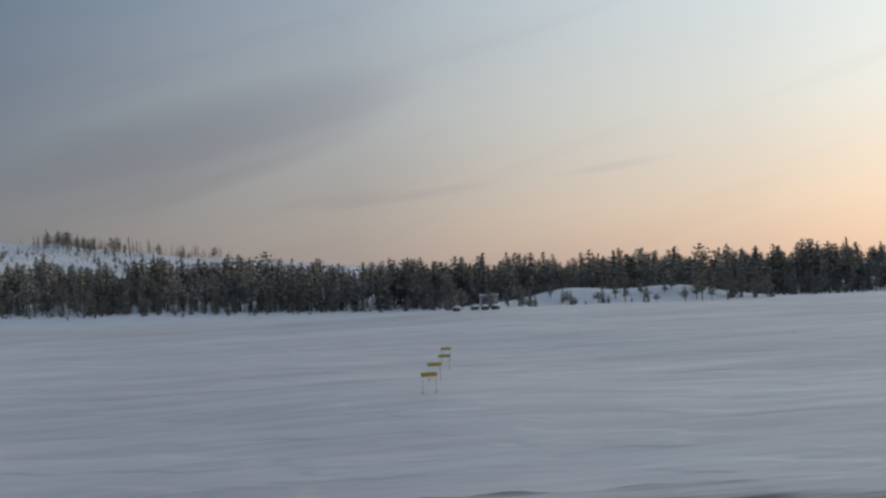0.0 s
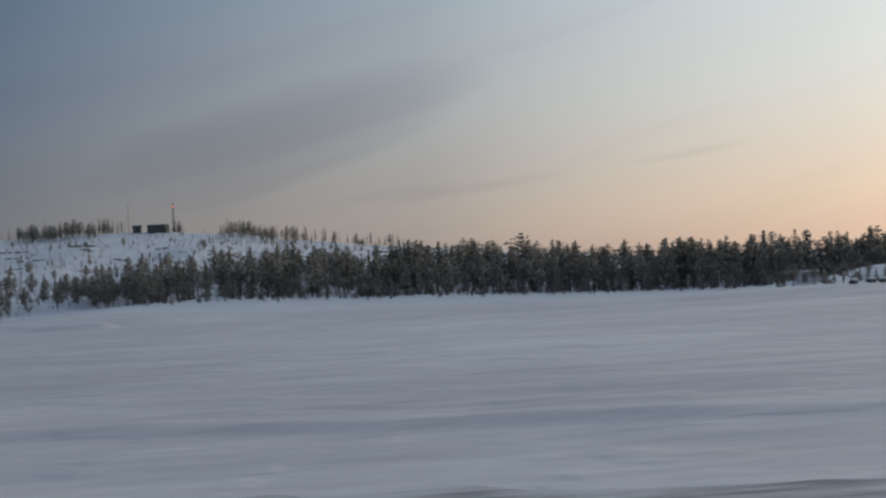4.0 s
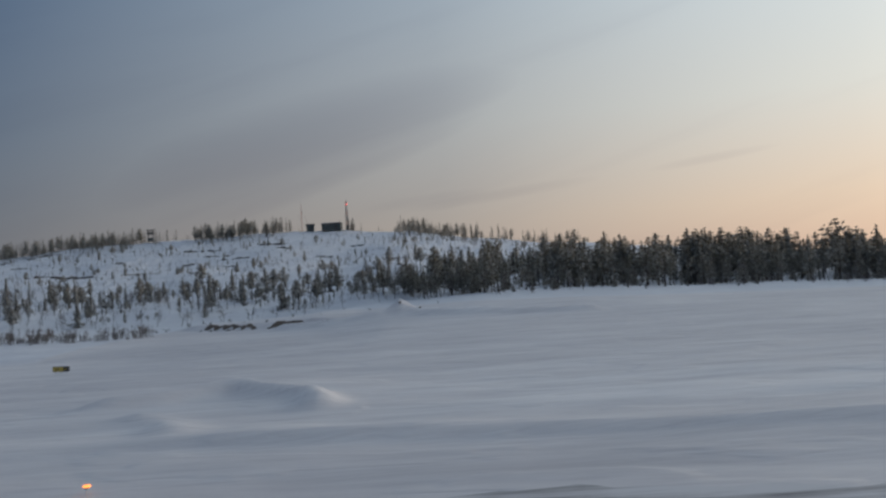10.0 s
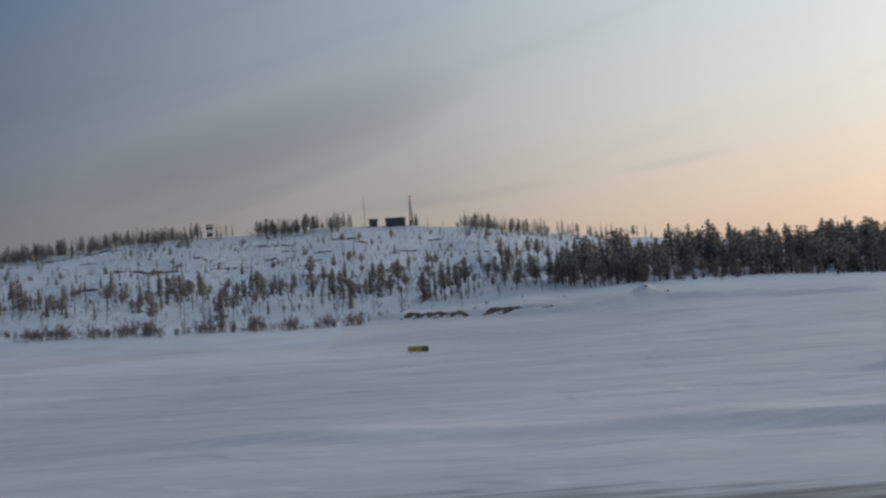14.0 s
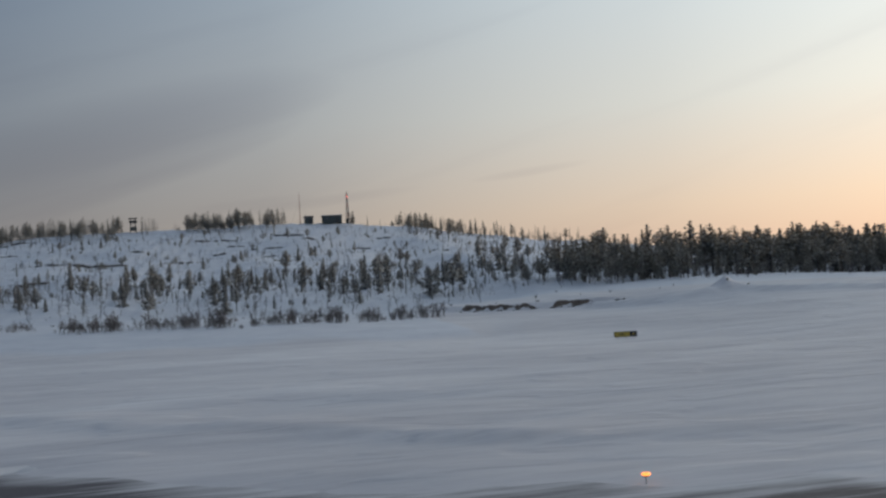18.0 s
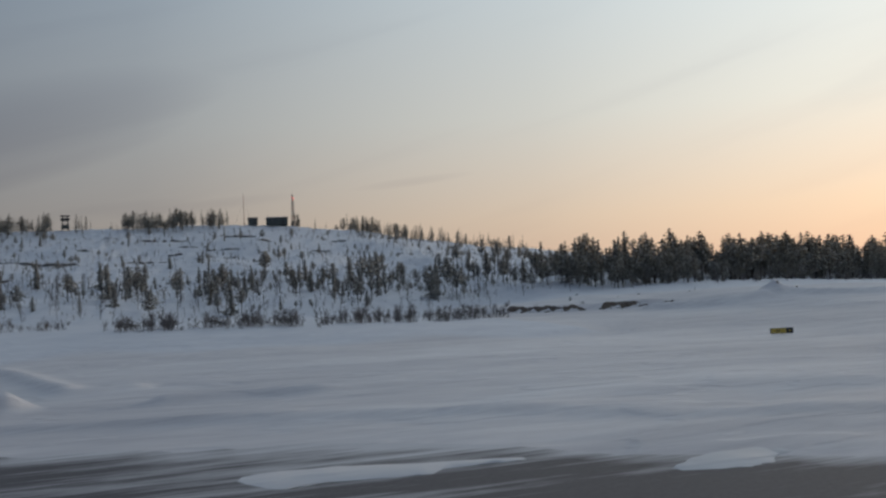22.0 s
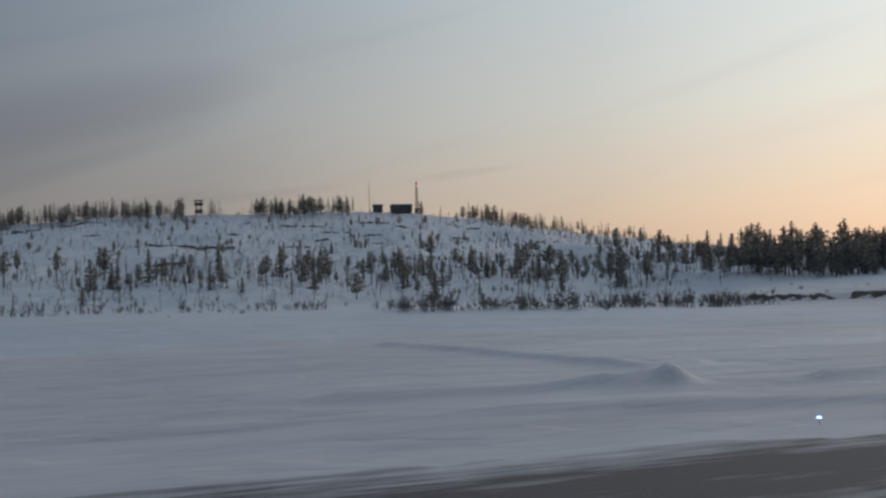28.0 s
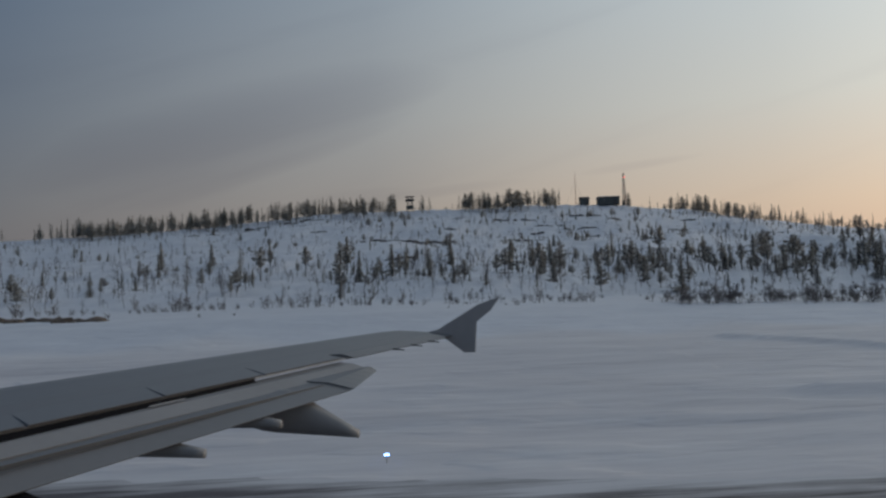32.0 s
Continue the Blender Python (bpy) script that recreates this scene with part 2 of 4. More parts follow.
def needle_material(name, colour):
    """Frosted needles, paled further to stand in for haze: they let some light through, and a few tufts carry snow."""
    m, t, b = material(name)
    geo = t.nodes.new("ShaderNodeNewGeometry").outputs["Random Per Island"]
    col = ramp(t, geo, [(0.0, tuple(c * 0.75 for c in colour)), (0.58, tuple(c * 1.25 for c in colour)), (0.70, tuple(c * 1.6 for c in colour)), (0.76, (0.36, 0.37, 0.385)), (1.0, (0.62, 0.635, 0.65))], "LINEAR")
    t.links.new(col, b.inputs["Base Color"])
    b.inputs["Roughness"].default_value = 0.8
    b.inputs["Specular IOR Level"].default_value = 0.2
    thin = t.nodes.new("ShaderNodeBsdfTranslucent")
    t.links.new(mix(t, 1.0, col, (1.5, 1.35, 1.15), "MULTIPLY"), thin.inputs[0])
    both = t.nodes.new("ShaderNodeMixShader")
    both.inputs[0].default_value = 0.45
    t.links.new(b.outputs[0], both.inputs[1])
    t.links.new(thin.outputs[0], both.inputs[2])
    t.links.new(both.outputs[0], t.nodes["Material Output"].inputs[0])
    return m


def glow(name, colour, strength):
    m, t, b = material(name)
    b.inputs["Base Color"].default_value = (*colour, 1)
    b.inputs["Emission Color"].default_value = (*colour, 1)
    b.inputs["Emission Strength"].default_value = strength
    return m


SNOW = snow_material("wind_packed_snow", 1.0)
SNOW_SOFT = snow_material("soft_snow", 0.4)
ASPHALT = asphalt_material()
# needle colours are lifted to stand in for haze, most of all on the hillside
PINE = needle_material("pine_needles", (0.245, 0.243, 0.222))
HAZE_PALE = needle_material("haze_pale_needles", (0.285, 0.285, 0.275))
SPRUCE = needle_material("spruce_needles", (0.200, 0.203, 0.188))
BARK = plain("grey_brown_bark", (0.085, 0.068, 0.058), 0.9, scale=2.0, vary=0.35, relief=0.4)
TWIG = plain("bare_twigs", (0.175, 0.158, 0.155), 0.9, scale=2.0, vary=0.3, relief=0.0)
ROCK = plain("dark_lichened_rock", (0.11, 0.10, 0.095), 0.9, scale=0.9, vary=0.45, relief=0.6)
EARTH = plain("frozen_brown_earth", (0.170, 0.132, 0.105), 0.95, scale=0.8, vary=0.4, relief=0.6)
HUT_WALL = plain("dark_green_grey_cladding", (0.075, 0.090, 0.090), 0.7, scale=1.2, vary=0.2)
STEEL = plain("galvanised_steel", (0.20, 0.20, 0.21), 0.55, 0.4, scale=2.0)
RED_PAINT = plain("red_mast_paint", (0.30, 0.07, 0.05), 0.6, scale=2.0)
DARK_STEEL = plain("dark_weathered_steel", (0.06, 0.06, 0.062), 0.7, scale=2.0)
YELLOW = plain("yellow_enamel", (0.55, 0.40, 0.07), 0.5, scale=2.0, vary=0.15)
PALE_PAINT = plain("pale_grey_paint", (0.58, 0.58, 0.60), 0.6, scale=2.0)
BLACK = plain("black_panel", (0.03, 0.03, 0.03), 0.5)
WING_GREY = plain("light_grey_aircraft_paint", (0.185, 0.190, 0.200), 0.42, 0.0, scale=0.5, vary=0.07, relief=0.0)
WING_DARK = plain("dull_grey_aircraft_paint", (0.27, 0.272, 0.28), 0.5, 0.0, scale=0.6, vary=0.1, relief=0.0)
# near-black with hardly any sheen: wing shade put into the colour
WING_SHADE = plain("painted_wing_shade", (0.014, 0.014, 0.016), 0.9)
WING_SHADE.node_tree.nodes["Principled BSDF"].inputs["Specular IOR Level"].default_value = 0.05
WING_PALE = plain("pale_grey_aircraft_paint", (0.40, 0.405, 0.42), 0.42, 0.0, scale=0.6, vary=0.08, relief=0.0)
BARE_METAL = plain("bare_aluminium_edge", (0.62, 0.62, 0.63), 0.6, 0.0, vary=0.06, relief=0.0)
TYRE = plain("black_tyre_rubber", (0.02, 0.02, 0.02), 0.8)
AMBER = glow("amber_lamp", (1.0, 0.28, 0.06), 2.6)
BLUE = glow("blue_lamp", (0.22, 0.42, 1.0), 11.0)
RED_LAMP = glow("red_lamp", (1.0, 0.08, 0.06), 3.5)


# ------------------------------------------------------------------ making things
def thing(name, place, label, category, group="", kind="", turn=0.0):
    ob = new(name)
    ob.empty_display_size = 0.3
    ob.matrix_basis = pose(*place, 0, 0, turn)
    return tagged(ob, label, category, group, kind)


def mesh_of(name, bm, *mats, smooth=False):
    me = bpy.data.meshes.new(name)
    bm.to_mesh(me)
    bm.free()
    for m in mats:
        me.materials.append(m)
    if smooth:
        me.shade_smooth()
    return me


def part(name, bm, mat, parent, label="", smooth=False):
    ob = new(name, mesh_of(name, bm, mat, smooth=smooth) if isinstance(bm, bmesh.types.BMesh) else bm)
    ob.parent = parent
    return tagged(ob, label)


def box(size, at=(0, 0, 0), bevel=0.0, turn=None, bm=None):
    bm = bm or bmesh.new()
    m = Matrix.Translation(at) @ (turn or Matrix()) @ Matrix.Diagonal((*size, 1))
    made = bmesh.ops.create_cube(bm, size=1, matrix=m)
    if bevel:
        edges = list({e for v in made["verts"] for e in v.link_edges})
        bmesh.ops.bevel(bm, geom=edges, offset=bevel, segments=2, affect="EDGES", profile=0.5)
    return bm


def rod(a, b, r0, r1=None, sides=6, bm=None):
    """A straight tapered rod from a to b."""
    bm = bm or bmesh.new()
    a, b = Vector(a), Vector(b)
    d = b - a
    m = Matrix.Translation((a + b) / 2) @ d.to_track_quat("Z", "Y").to_matrix().to_4x4()
    bmesh.ops.create_cone(bm, cap_ends=True, segments=sides, radius1=r0, radius2=r0 if r1 is None else r1, depth=d.length, matrix=m)
    return bm


def smooth_step(a, b, x):
    s = np.clip((x - a) / (b - a), 0, 1)
    return s * s * (3 - 2 * s)


# ------------------------------------------------------------------ the lie of the land
HILL_FOOT, HILL_TOP = 200.0, 382.0
CREST_X = (-900, -500, -382, -342, -297, -267, -237, -209, -186, -171, -150, -122, -97, -70, -49, -10, 60, 150, 500)
CREST_Z = (14, 22, 25.3, 26.2, 28.8, 31.8, 32.2, 32.6, 33.2, 33.2, 32.2, 28.8, 24.0, 20.6, 18.9, 15.0, 10.0, 7.0, 4.0)
FIELD_X = (-900, -300, -250, -200, -165, -145, -136, -128, -105, -85, -60, -35, 5, 50, 110, 500)
FIELD_Z = (1.9, 1.9, 1.9, 1.4, 0.2, 0.4, 0.9, 1.9, 2.5, 1.8, 1.1, 0.4, -0.5, -0.5, -1.2, -1.2)
PAVE_X = (-330, -256, -247, -241, -226, -216, -211, -204, -200, -194, -188, -182, -170, -164, -143, -134, -81, -40, -14, 8, 400)
PAVE_Y = (95, 76.2, 74.0, 72.6, 70.9, 70.0, 68.6, 65.8, 63.2, 57.5, 52.7, 48.0, 44.1, 43.0, 39.4, 38.0, 30.5, 24.5, 21.5, 19.3, -20)


# where the flat field ends and the ground begins to rise, and over how many metres it does so
RISE_X = (-900, -330, -260, -200, -181, -161, -150, -137, -128, -118, 500)
RISE_Y = (132, 132, 130, 126, 119, 115, 136, 140, 125, 100, 100)
RISE_L = (40, 40, 40, 38, 34, 34, 60, 50, 60, 80, 80)
# the forest's edge, and how much the ground steps up towards it
FRONT_X = (-140, -128, -112, -100, -75, -50, -20, 10, 45, 80, 140)
FRONT_Y = (205, 200, 192, 186, 182, 183, 180, 176, 172, 166, 160)
STEP_X = (-140, -122, -106, -94, -78, -55, -43, -20, 5, 40)
STEP_Z = (0.0, 0.7, 0.9, 1.5, 1.6, 1.1, 1.3, 0.9, 0.5, 0.0)
# the long low windrow beside the paving
ROW_X = (-320, -250, -229, -215, -199, -187.5, -174.7, -157.6, -134, -120, -91, -73, -35.9, -21.0, 20, 60)
ROW_Y = (102, 85, 80.6, 78.2, 71.8, 64.2, 52.9, 51.2, 46.6, 46.1, 41.2, 40.4, 34.6, 31.7, 30, 24)
BANK_X = (-156, -153.6, -147.5, -143, -132, -127)
BANK_Y = (169, 166, 162, 159, 155, 152)
# ridges of drifted or ploughed snow: their line, height and half width
RIDGES = (
    (((-230.0, 87.4), (-227.4, 87.0), (-222.2, 86.1), (-218.0, 85.4)), 0.30, 0.8),
    (((-220.4, 119.0), (-217.4, 110.0), (-214.5, 99.3), (-212.4, 91.5), (-209.0, 92.0)), 0.32, 0.9),
    (((-128.3, 58.8), (-125.3, 59.8), (-122.0, 61.9), (-117.3, 58.3), (-116.3, 54.2)), 0.62, 0.95),
    (((-124.6, 53.6), (-122.2, 50.8), (-121.3, 48.4)), 0.20, 0.9),
    (((-207.5, 83.0), (-203.0, 83.3), (-199.5, 82.4)), 0.34, 0.7),
    (((-135.0, 149.0), (-130.0, 145.0), (-126.0, 143.0), (-120.0, 143.0)), 0.95, 1.6),
    (((-114.0, 142.5), (-108.0, 138.0), (-100.0, 134.5), (-90.0, 132.0)), 0.75, 1.4),
)


def from_line(x, y, points):
    """The distance of places from a broken line."""
    d = np.full(np.broadcast(x, y).shape, 1e9)
    for (ax, ay), (bx, by) in zip(points, points[1:]):
        ex, ey = bx - ax, by - ay
        k = np.clip(((x - ax) * ex + (y - ay) * ey) / (ex * ex + ey * ey), 0, 1)
        d = np.minimum(d, np.hypot(x - ax - k * ex, y - ay - k * ey))
    return d


def pave_edge(x):
    return np.interp(x, PAVE_X, PAVE_Y)


def waves(x, y, seed, scale, stretch=1.0):
    """Smooth pseudo-random swells between -1 and 1."""
    rng = np.random.RandomState(seed)
    z = np.zeros_like(np.asarray(x, float) + np.asarray(y, float))
    for k in range(7):
        a, f, p = rng.uniform(0, math.pi), rng.uniform(0.6, 1.7) / scale, rng.uniform(0, 6.28)
        z = z + np.sin(f * (np.cos(a) * x / stretch + np.sin(a) * y) * 6.28 + p)
    return z / 4.0


def mound(x, y, cx, cy, rx, ry, turn=0.0):
    c, s = math.cos(radians(turn)), math.sin(radians(turn))
    u, v = ((x - cx) * c + (y - cy) * s) / rx, (-(x - cx) * s + (y - cy) * c) / ry
    return np.exp(-(u * u + v * v))


def height(x, y):
    """The height of the snow at a place."""
    x, y = np.asarray(x, float), np.asarray(y, float)
    field = np.interp(x, FIELD_X, FIELD_Z)
    crest = np.interp(x, CREST_X, CREST_Z) + 0.35 * waves(x, y, 3, 26)
    rise = np.interp(x, RISE_X, RISE_Y)
    z = field * smooth_step(0, 1, (y - rise) / np.interp(x, RISE_X, RISE_L))
    foot = HILL_FOOT + 5 * waves(x, 0 * y, 5, 60)
    s = np.clip((y - foot) / (HILL_TOP - foot), 0, 1)
    up = 0.80 * s + 0.20 * s * s + 0.03 * np.sin(s * 6.28 * 3 + waves(x, y, 6, 40)) * s * (1 - s) * 4
    z = z + (crest - field) * up
    z = z - np.clip(y - HILL_TOP, 0, 400) * 0.07
    # small humps on the slope, low drifts on the field
    z = z + 0.55 * waves(x, y, 8, 9) * smooth_step(HILL_FOOT - 8, HILL_FOOT + 25, y) * (1 - 0.5 * s)
    edge = pave_edge(x)
    out = smooth_step(0, 4, y - edge)
    z = z + out * (0.10 * waves(x, y, 11, 7, 5.0) + 0.06 * waves(x, y, 12, 2.4, 5.0)) * (1 - smooth_step(120, 180, y))
    z = z + 0.17 * waves(x, y, 9, 3.6) * smooth_step(HILL_FOOT - 8, HILL_FOOT + 15, y)
    # windrow along the paving, left by the plough: steep towards it, long behind
    d = y - np.interp(x, ROW_X, ROW_Y) - 0.5 * waves(x, 0 * y, 13, 30)
    row = np.where(d < 0, np.exp(-(d / 0.45) ** 2), np.exp(-(d / 2.6) ** 2))
    z = z + row * (0.32 + 0.12 * waves(x, 0 * y, 14, 22)) * (1 - smooth_step(-30, 5, x)) * (0.5 + 0.5 * smooth_step(-165, -140, x))
    d = y - edge - 22 - 3 * waves(x, 0 * y, 15, 60)
    z = z + 0.13 * np.where(d < 0, np.exp(-(d / 0.7) ** 2), np.exp(-(d / 4) ** 2)) * np.clip(0.4 + waves(x, 0 * y, 16, 35), 0, 1)
    for points, tall, wide in RIDGES:
        z = z + tall * np.exp(-(from_line(x, y, points) / wide) ** 2)
    # the shallow ditch where the flat field ends
    z = z - 0.30 * np.exp(-((y - rise - 3 - 1.5 * waves(x, 0 * y, 17, 30)) / 6.5) ** 2) * (1 - smooth_step(-165, -150, x))
    # the ground steps up to the forest
    front = np.interp(x, FRONT_X, FRONT_Y)
    z = z + np.interp(x, STEP_X, STEP_Z, 0, 0) * smooth_step(-24, 6, y - front)
    # the cut bank of bare earth: a step in the snow
    z = z + 0.95 * smooth_step(0, 1.6, y - np.interp(x, BANK_X, BANK_Y)) * smooth_step(-160, -154, x) * (1 - smooth_step(-134, -124, x)) * (1 - smooth_step(178, 196, y))
    # low ground round the sign, banks and heaps of ploughed snow
    z = z - 1.0 * mound(x, y, -151, 104, 24, 22)
    z = z + 0.62 * mound(x, y, -216.7, 84.8, 1.7, 1.0, 8) + 0.80 * mound(x, y, -214.8, 84.3, 0.95, 0.8, 8) + 0.18 * mound(x, y, -218.6, 85.4, 1.6, 0.9, 8)
    z = z + 0.10 * waves(x, y, 19, 1.1) * mound(x, y, -215.8, 84.6, 2.2, 1.2, 8)
    z = z + 0.40 * mound(x, y, -120, 63, 6, 3.5, -8)
    z = z + 2.1 * np.maximum(0, 1 - np.hypot((x + 116.5) / 3.0, (y - 144.4) / 2.6)) + 0.6 * mound(x, y, -121, 148, 9, 4.0, -25)
    z = z + 3.1 * mound(x, y, 43, 166, 11, 6) + 3.0 * mound(x, y, 63, 162, 13, 6) + 1.0 * mound(x, y, 26, 162, 7, 6)
    z = z + 0.4 * mound(x, y, 3, 37, 9, 7) - 0.35 * mound(x, y, 8, 62, 14, 8)
    z = z + 0.9 * mound(x, y, -250, 150, 26, 7, 4) + 1.2 * mound(x, y, 18, 126, 34, 12) + 0.8 * mound(x, y, -92, 150, 22, 12)
    # the paving lies a little lower than the snow
    z = np.where(y < edge + 1.5, np.minimum(z, -0.06 + 0.06 * smooth_step(-1.0, 1.5, y - edge)), z)
    return z


def axis(parts):
    """Grid lines: (start, end, step) stretches one after another."""
    vals = []
    for a, b, s in parts:
        vals.extend(np.arange(a, b, s).tolist())
    vals.append(parts[-1][1])
    return np.array(vals)


def loose_snow(x, y):
    """How far the snow at a place is unpacked: 1 on the slopes, 0 on the windswept field."""
    rise = np.interp(x, RISE_X, RISE_Y) + 4 * waves(x, 0 * y, 18, 22)
    start = np.where(x < -160, rise, np.interp(x, FRONT_X, FRONT_Y) - 26)
    return smooth_step(0, 9, y - start)


def sheet(name, xs, ys, fn, mat):
    gx, gy = np.meshgrid(xs, ys)
    gz = fn(gx, gy)
    n, m = len(xs), len(ys)
    co = np.stack([gx, gy, gz], -1).reshape(-1, 3)
    i = (np.arange(m - 1)[:, None] * n + np.arange(n - 1)[None]).ravel()
    faces = np.stack([i, i + 1, i + n + 1, i + n], 1)
    me = bpy.data.meshes.new(name)
    me.from_pydata(co.tolist(), [], faces.tolist())
    me.materials.append(mat)
    me.shade_smooth()
    me.attributes.new("loose", "FLOAT", "POINT").data.foreach_set("value", loose_snow(gx, gy).astype(np.float32).ravel())
    return new(name, me)


xs = axis([(-4500, -1500, 500), (-1500, -500, 125), (-500, -320, 6), (-320, -224, 1.0), (-224, -205, 0.4), (-205, -126, 1.0), (-126, -108, 0.5), (-108, 120, 1.0), (120, 300, 20), (300, 1500, 150), (1500, 4500, 500)])
ys = axis([(-4000, -400, 600), (-400, -20, 38), (-20, 20, 5), (20, 100, 0.5), (100, 200, 1.2), (200, 400, 2.5), (400, 500, 20), (500, 1500, 125), (1500, 4500, 500)])
ground = sheet("ground", xs, ys, height, SNOW)
tagged(ground, "wind-packed snow field rising to a snowy hill", "snow", kind="structure")


def build_paving():
    """The runway and the taxiway that leaves it: one sheet, ragged where the snow begins."""
    xs = axis([(-330, 110, 0.4)])
    rng = np.random.RandomState(4)
    rag = np.convolve(rng.uniform(-1, 1, len(xs) + 24), np.hanning(9) / 3, "same")[12:-12]
    for period, reach in ((17.3, 0.9), (7.1, 0.55), (3.3, 0.3)):        # wind-drawn tongues, blunt at one end
        saw = (xs / period + 0.35 * np.sin(xs / period * 2.1)) % 1.0
        rag = rag + reach * np.where(saw < 0.85, saw / 0.85, (1 - saw) / 0.15) * 2 - reach
    bm = bmesh.new()
    layer = bm.verts.layers.float.new("verge")      # how near the snowy verge: more blown snow lies there
    rows = []
    for x, r in zip(xs, rag):
        e = float(pave_edge(x)) + 0.38 * r
        rows.append([bm.verts.new((x, y, 0.004 if y > e - 40 else 0.0)) for y in (-65, e - 9, e - 3.5, e - 1.0, e + 1.0)])
    for a, b in zip(rows, rows[1:]):
        for k in range(4):
            bm.faces.new((a[k], b[k], b[k + 1], a[k + 1]))
    for row in rows:
        for v, amount in zip(row, (0.0, 0.0, 0.08, 0.35, 1.0)):
            v[layer] = amount
    ob = new("runway", mesh_of("runway", bm, ASPHALT))
    return tagged(ob, "dark asphalt runway streaked with blown snow", "runway", kind="structure")


build_paving()


def snow_patch(points, label, rise=0.03):
    """A thin tongue of snow left lying on the paving."""
    bm = bmesh.new()
    c = Vector((sum(p[0] for p in points) / len(points), sum(p[1] for p in points) / len(points)))
    n = 40
    ring = []
    for k in range(n):
        u = k / n * len(points)
        i = int(u)
        p0, p1, p2, p3 = (Vector(points[(i + j - 1) % len(points)]) for j in range(4))
        f = u - i
        p = 0.5 * ((2 * p1) + (p2 - p0) * f + (2 * p0 - 5 * p1 + 4 * p2 - p3) * f * f + (3 * p1 - p0 - 3 * p2 + p3) * f ** 3)
        ring.append(p + Vector((random.uniform(-0.12, 0.12), random.uniform(-0.08, 0.08))))
    outer = [bm.verts.new((p.x, p.y, 0.008)) for p in ring]
    inner = [bm.verts.new((*(c + (p - c) * 0.93), rise)) for p in ring]
    for k in range(n):
        j = (k + 1) % n
        bm.faces.new((outer[k], outer[j], inner[j], inner[k]))
    bmesh.ops.triangulate(bm, faces=[bm.faces.new(inner)])
    bmesh.ops.recalc_face_normals(bm, faces=bm.faces)
    ob = new("snow_patch", mesh_of("snow_patch", bm, SNOW_SOFT, smooth=True))
    return tagged(ob, label, "snow patch", "snow patches on the paving")


snow_patch([(-206.1, 62.3), (-205.4, 60.2), (-204.2, 60.2), (-202.1, 59.9), (-201.3, 59.7), (-200.5, 60.2), (-198.4, 60.0), (-198.3, 60.5), (-201.0, 61.3), (-203.4, 62.3)], "flat pointed tongue of snow lying on dark asphalt")
snow_patch([(-195.4, 56.7), (-194.6, 57.4), (-193.4, 57.9), (-190.6, 57.9), (-190.4, 57.2), (-191.9, 56.7), (-192.7, 56.1), (-193.9, 56.0)], "small flat tongue of snow on dark asphalt")

# ------------------------------------------------------------------ trees
def tufts(rng, centres, outward, size, spread=0.5):
    """Small ragged tufts of needles: verts and triangles. Each is a flattened, uneven four-sided cone."""
    n = len(centres)
    out = outward + rng.normal(0, spread, (n, 3))
    out /= np.linalg.norm(out, axis=1, keepdims=True) + 1e-9
    side = np.cross(out, rng.normal(0, 1, (n, 3)))
    side /= np.linalg.norm(side, axis=1, keepdims=True) + 1e-9
    other = np.cross(out, side)
    s = np.reshape(size, (-1, 1)) * rng.uniform(0.6, 1.4, (n, 1))
    pts = np.stack([centres + out * s * rng.uniform(0.8, 1.3, (n, 1)),
                    centres + side * s * rng.uniform(0.3, 0.7, (n, 1)) - out * s * 0.3,
                    centres + other * s * rng.uniform(0.2, 0.6, (n, 1)) - out * s * 0.2,
                    centres - side * s * rng.uniform(0.3, 0.7, (n, 1)) - out * s * 0.35,
                    centres - other * s * rng.uniform(0.2, 0.6, (n, 1)) - out * s * 0.15], 1)
    i = np.arange(n)[:, None] * 5
    tri = np.concatenate([i + [0, 1, 2], i + [0, 2, 3], i + [0, 3, 4], i + [0, 4, 1]])
    return pts.reshape(-1, 3), tri


def tube(points, radii, sides=5):
    """A tapered tube through points."""
    points = np.asarray(points, float)
    ang = np.arange(sides) / sides * 6.2832
    rings = [p + np.stack([np.cos(ang) * r, np.sin(ang) * r, 0 * ang], 1) for p, r in zip(points, radii)]
    v = np.concatenate(rings)
    f = []
    for k in range(len(points) - 1):
        for j in range(sides):
            a, b = k * sides + j, k * sides + (j + 1) % sides
            f += [(a, b, b + sides), (a, b + sides, a + sides)]
    return v, np.array(f)


def twig(a, b, r):
    """A thin three-sided stick from a to b."""
    a, b = np.asarray(a, float), np.asarray(b, float)
    d = b - a
    u = np.cross(d, (0.3, 0.5, 0.81))
    u /= np.linalg.norm(u) + 1e-9
    w = np.cross(d, u)
    w /= np.linalg.norm(w) + 1e-9
    ring = np.array([u, -0.5 * u + 0.87 * w, -0.5 * u - 0.87 * w])
    v = np.concatenate([a + ring * r, b + ring * r * 0.35])
    return v, np.array([(0, 1, 4), (0, 4, 3), (1, 2, 5), (1, 5, 4), (2, 0, 3), (2, 3, 5)])


def join(pieces):
    vs, fs, k = [], [], 0
    for v, f in pieces:
        vs.append(v)
        fs.append(f + k)
        k += len(v)
    return np.concatenate(vs), np.concatenate(fs)


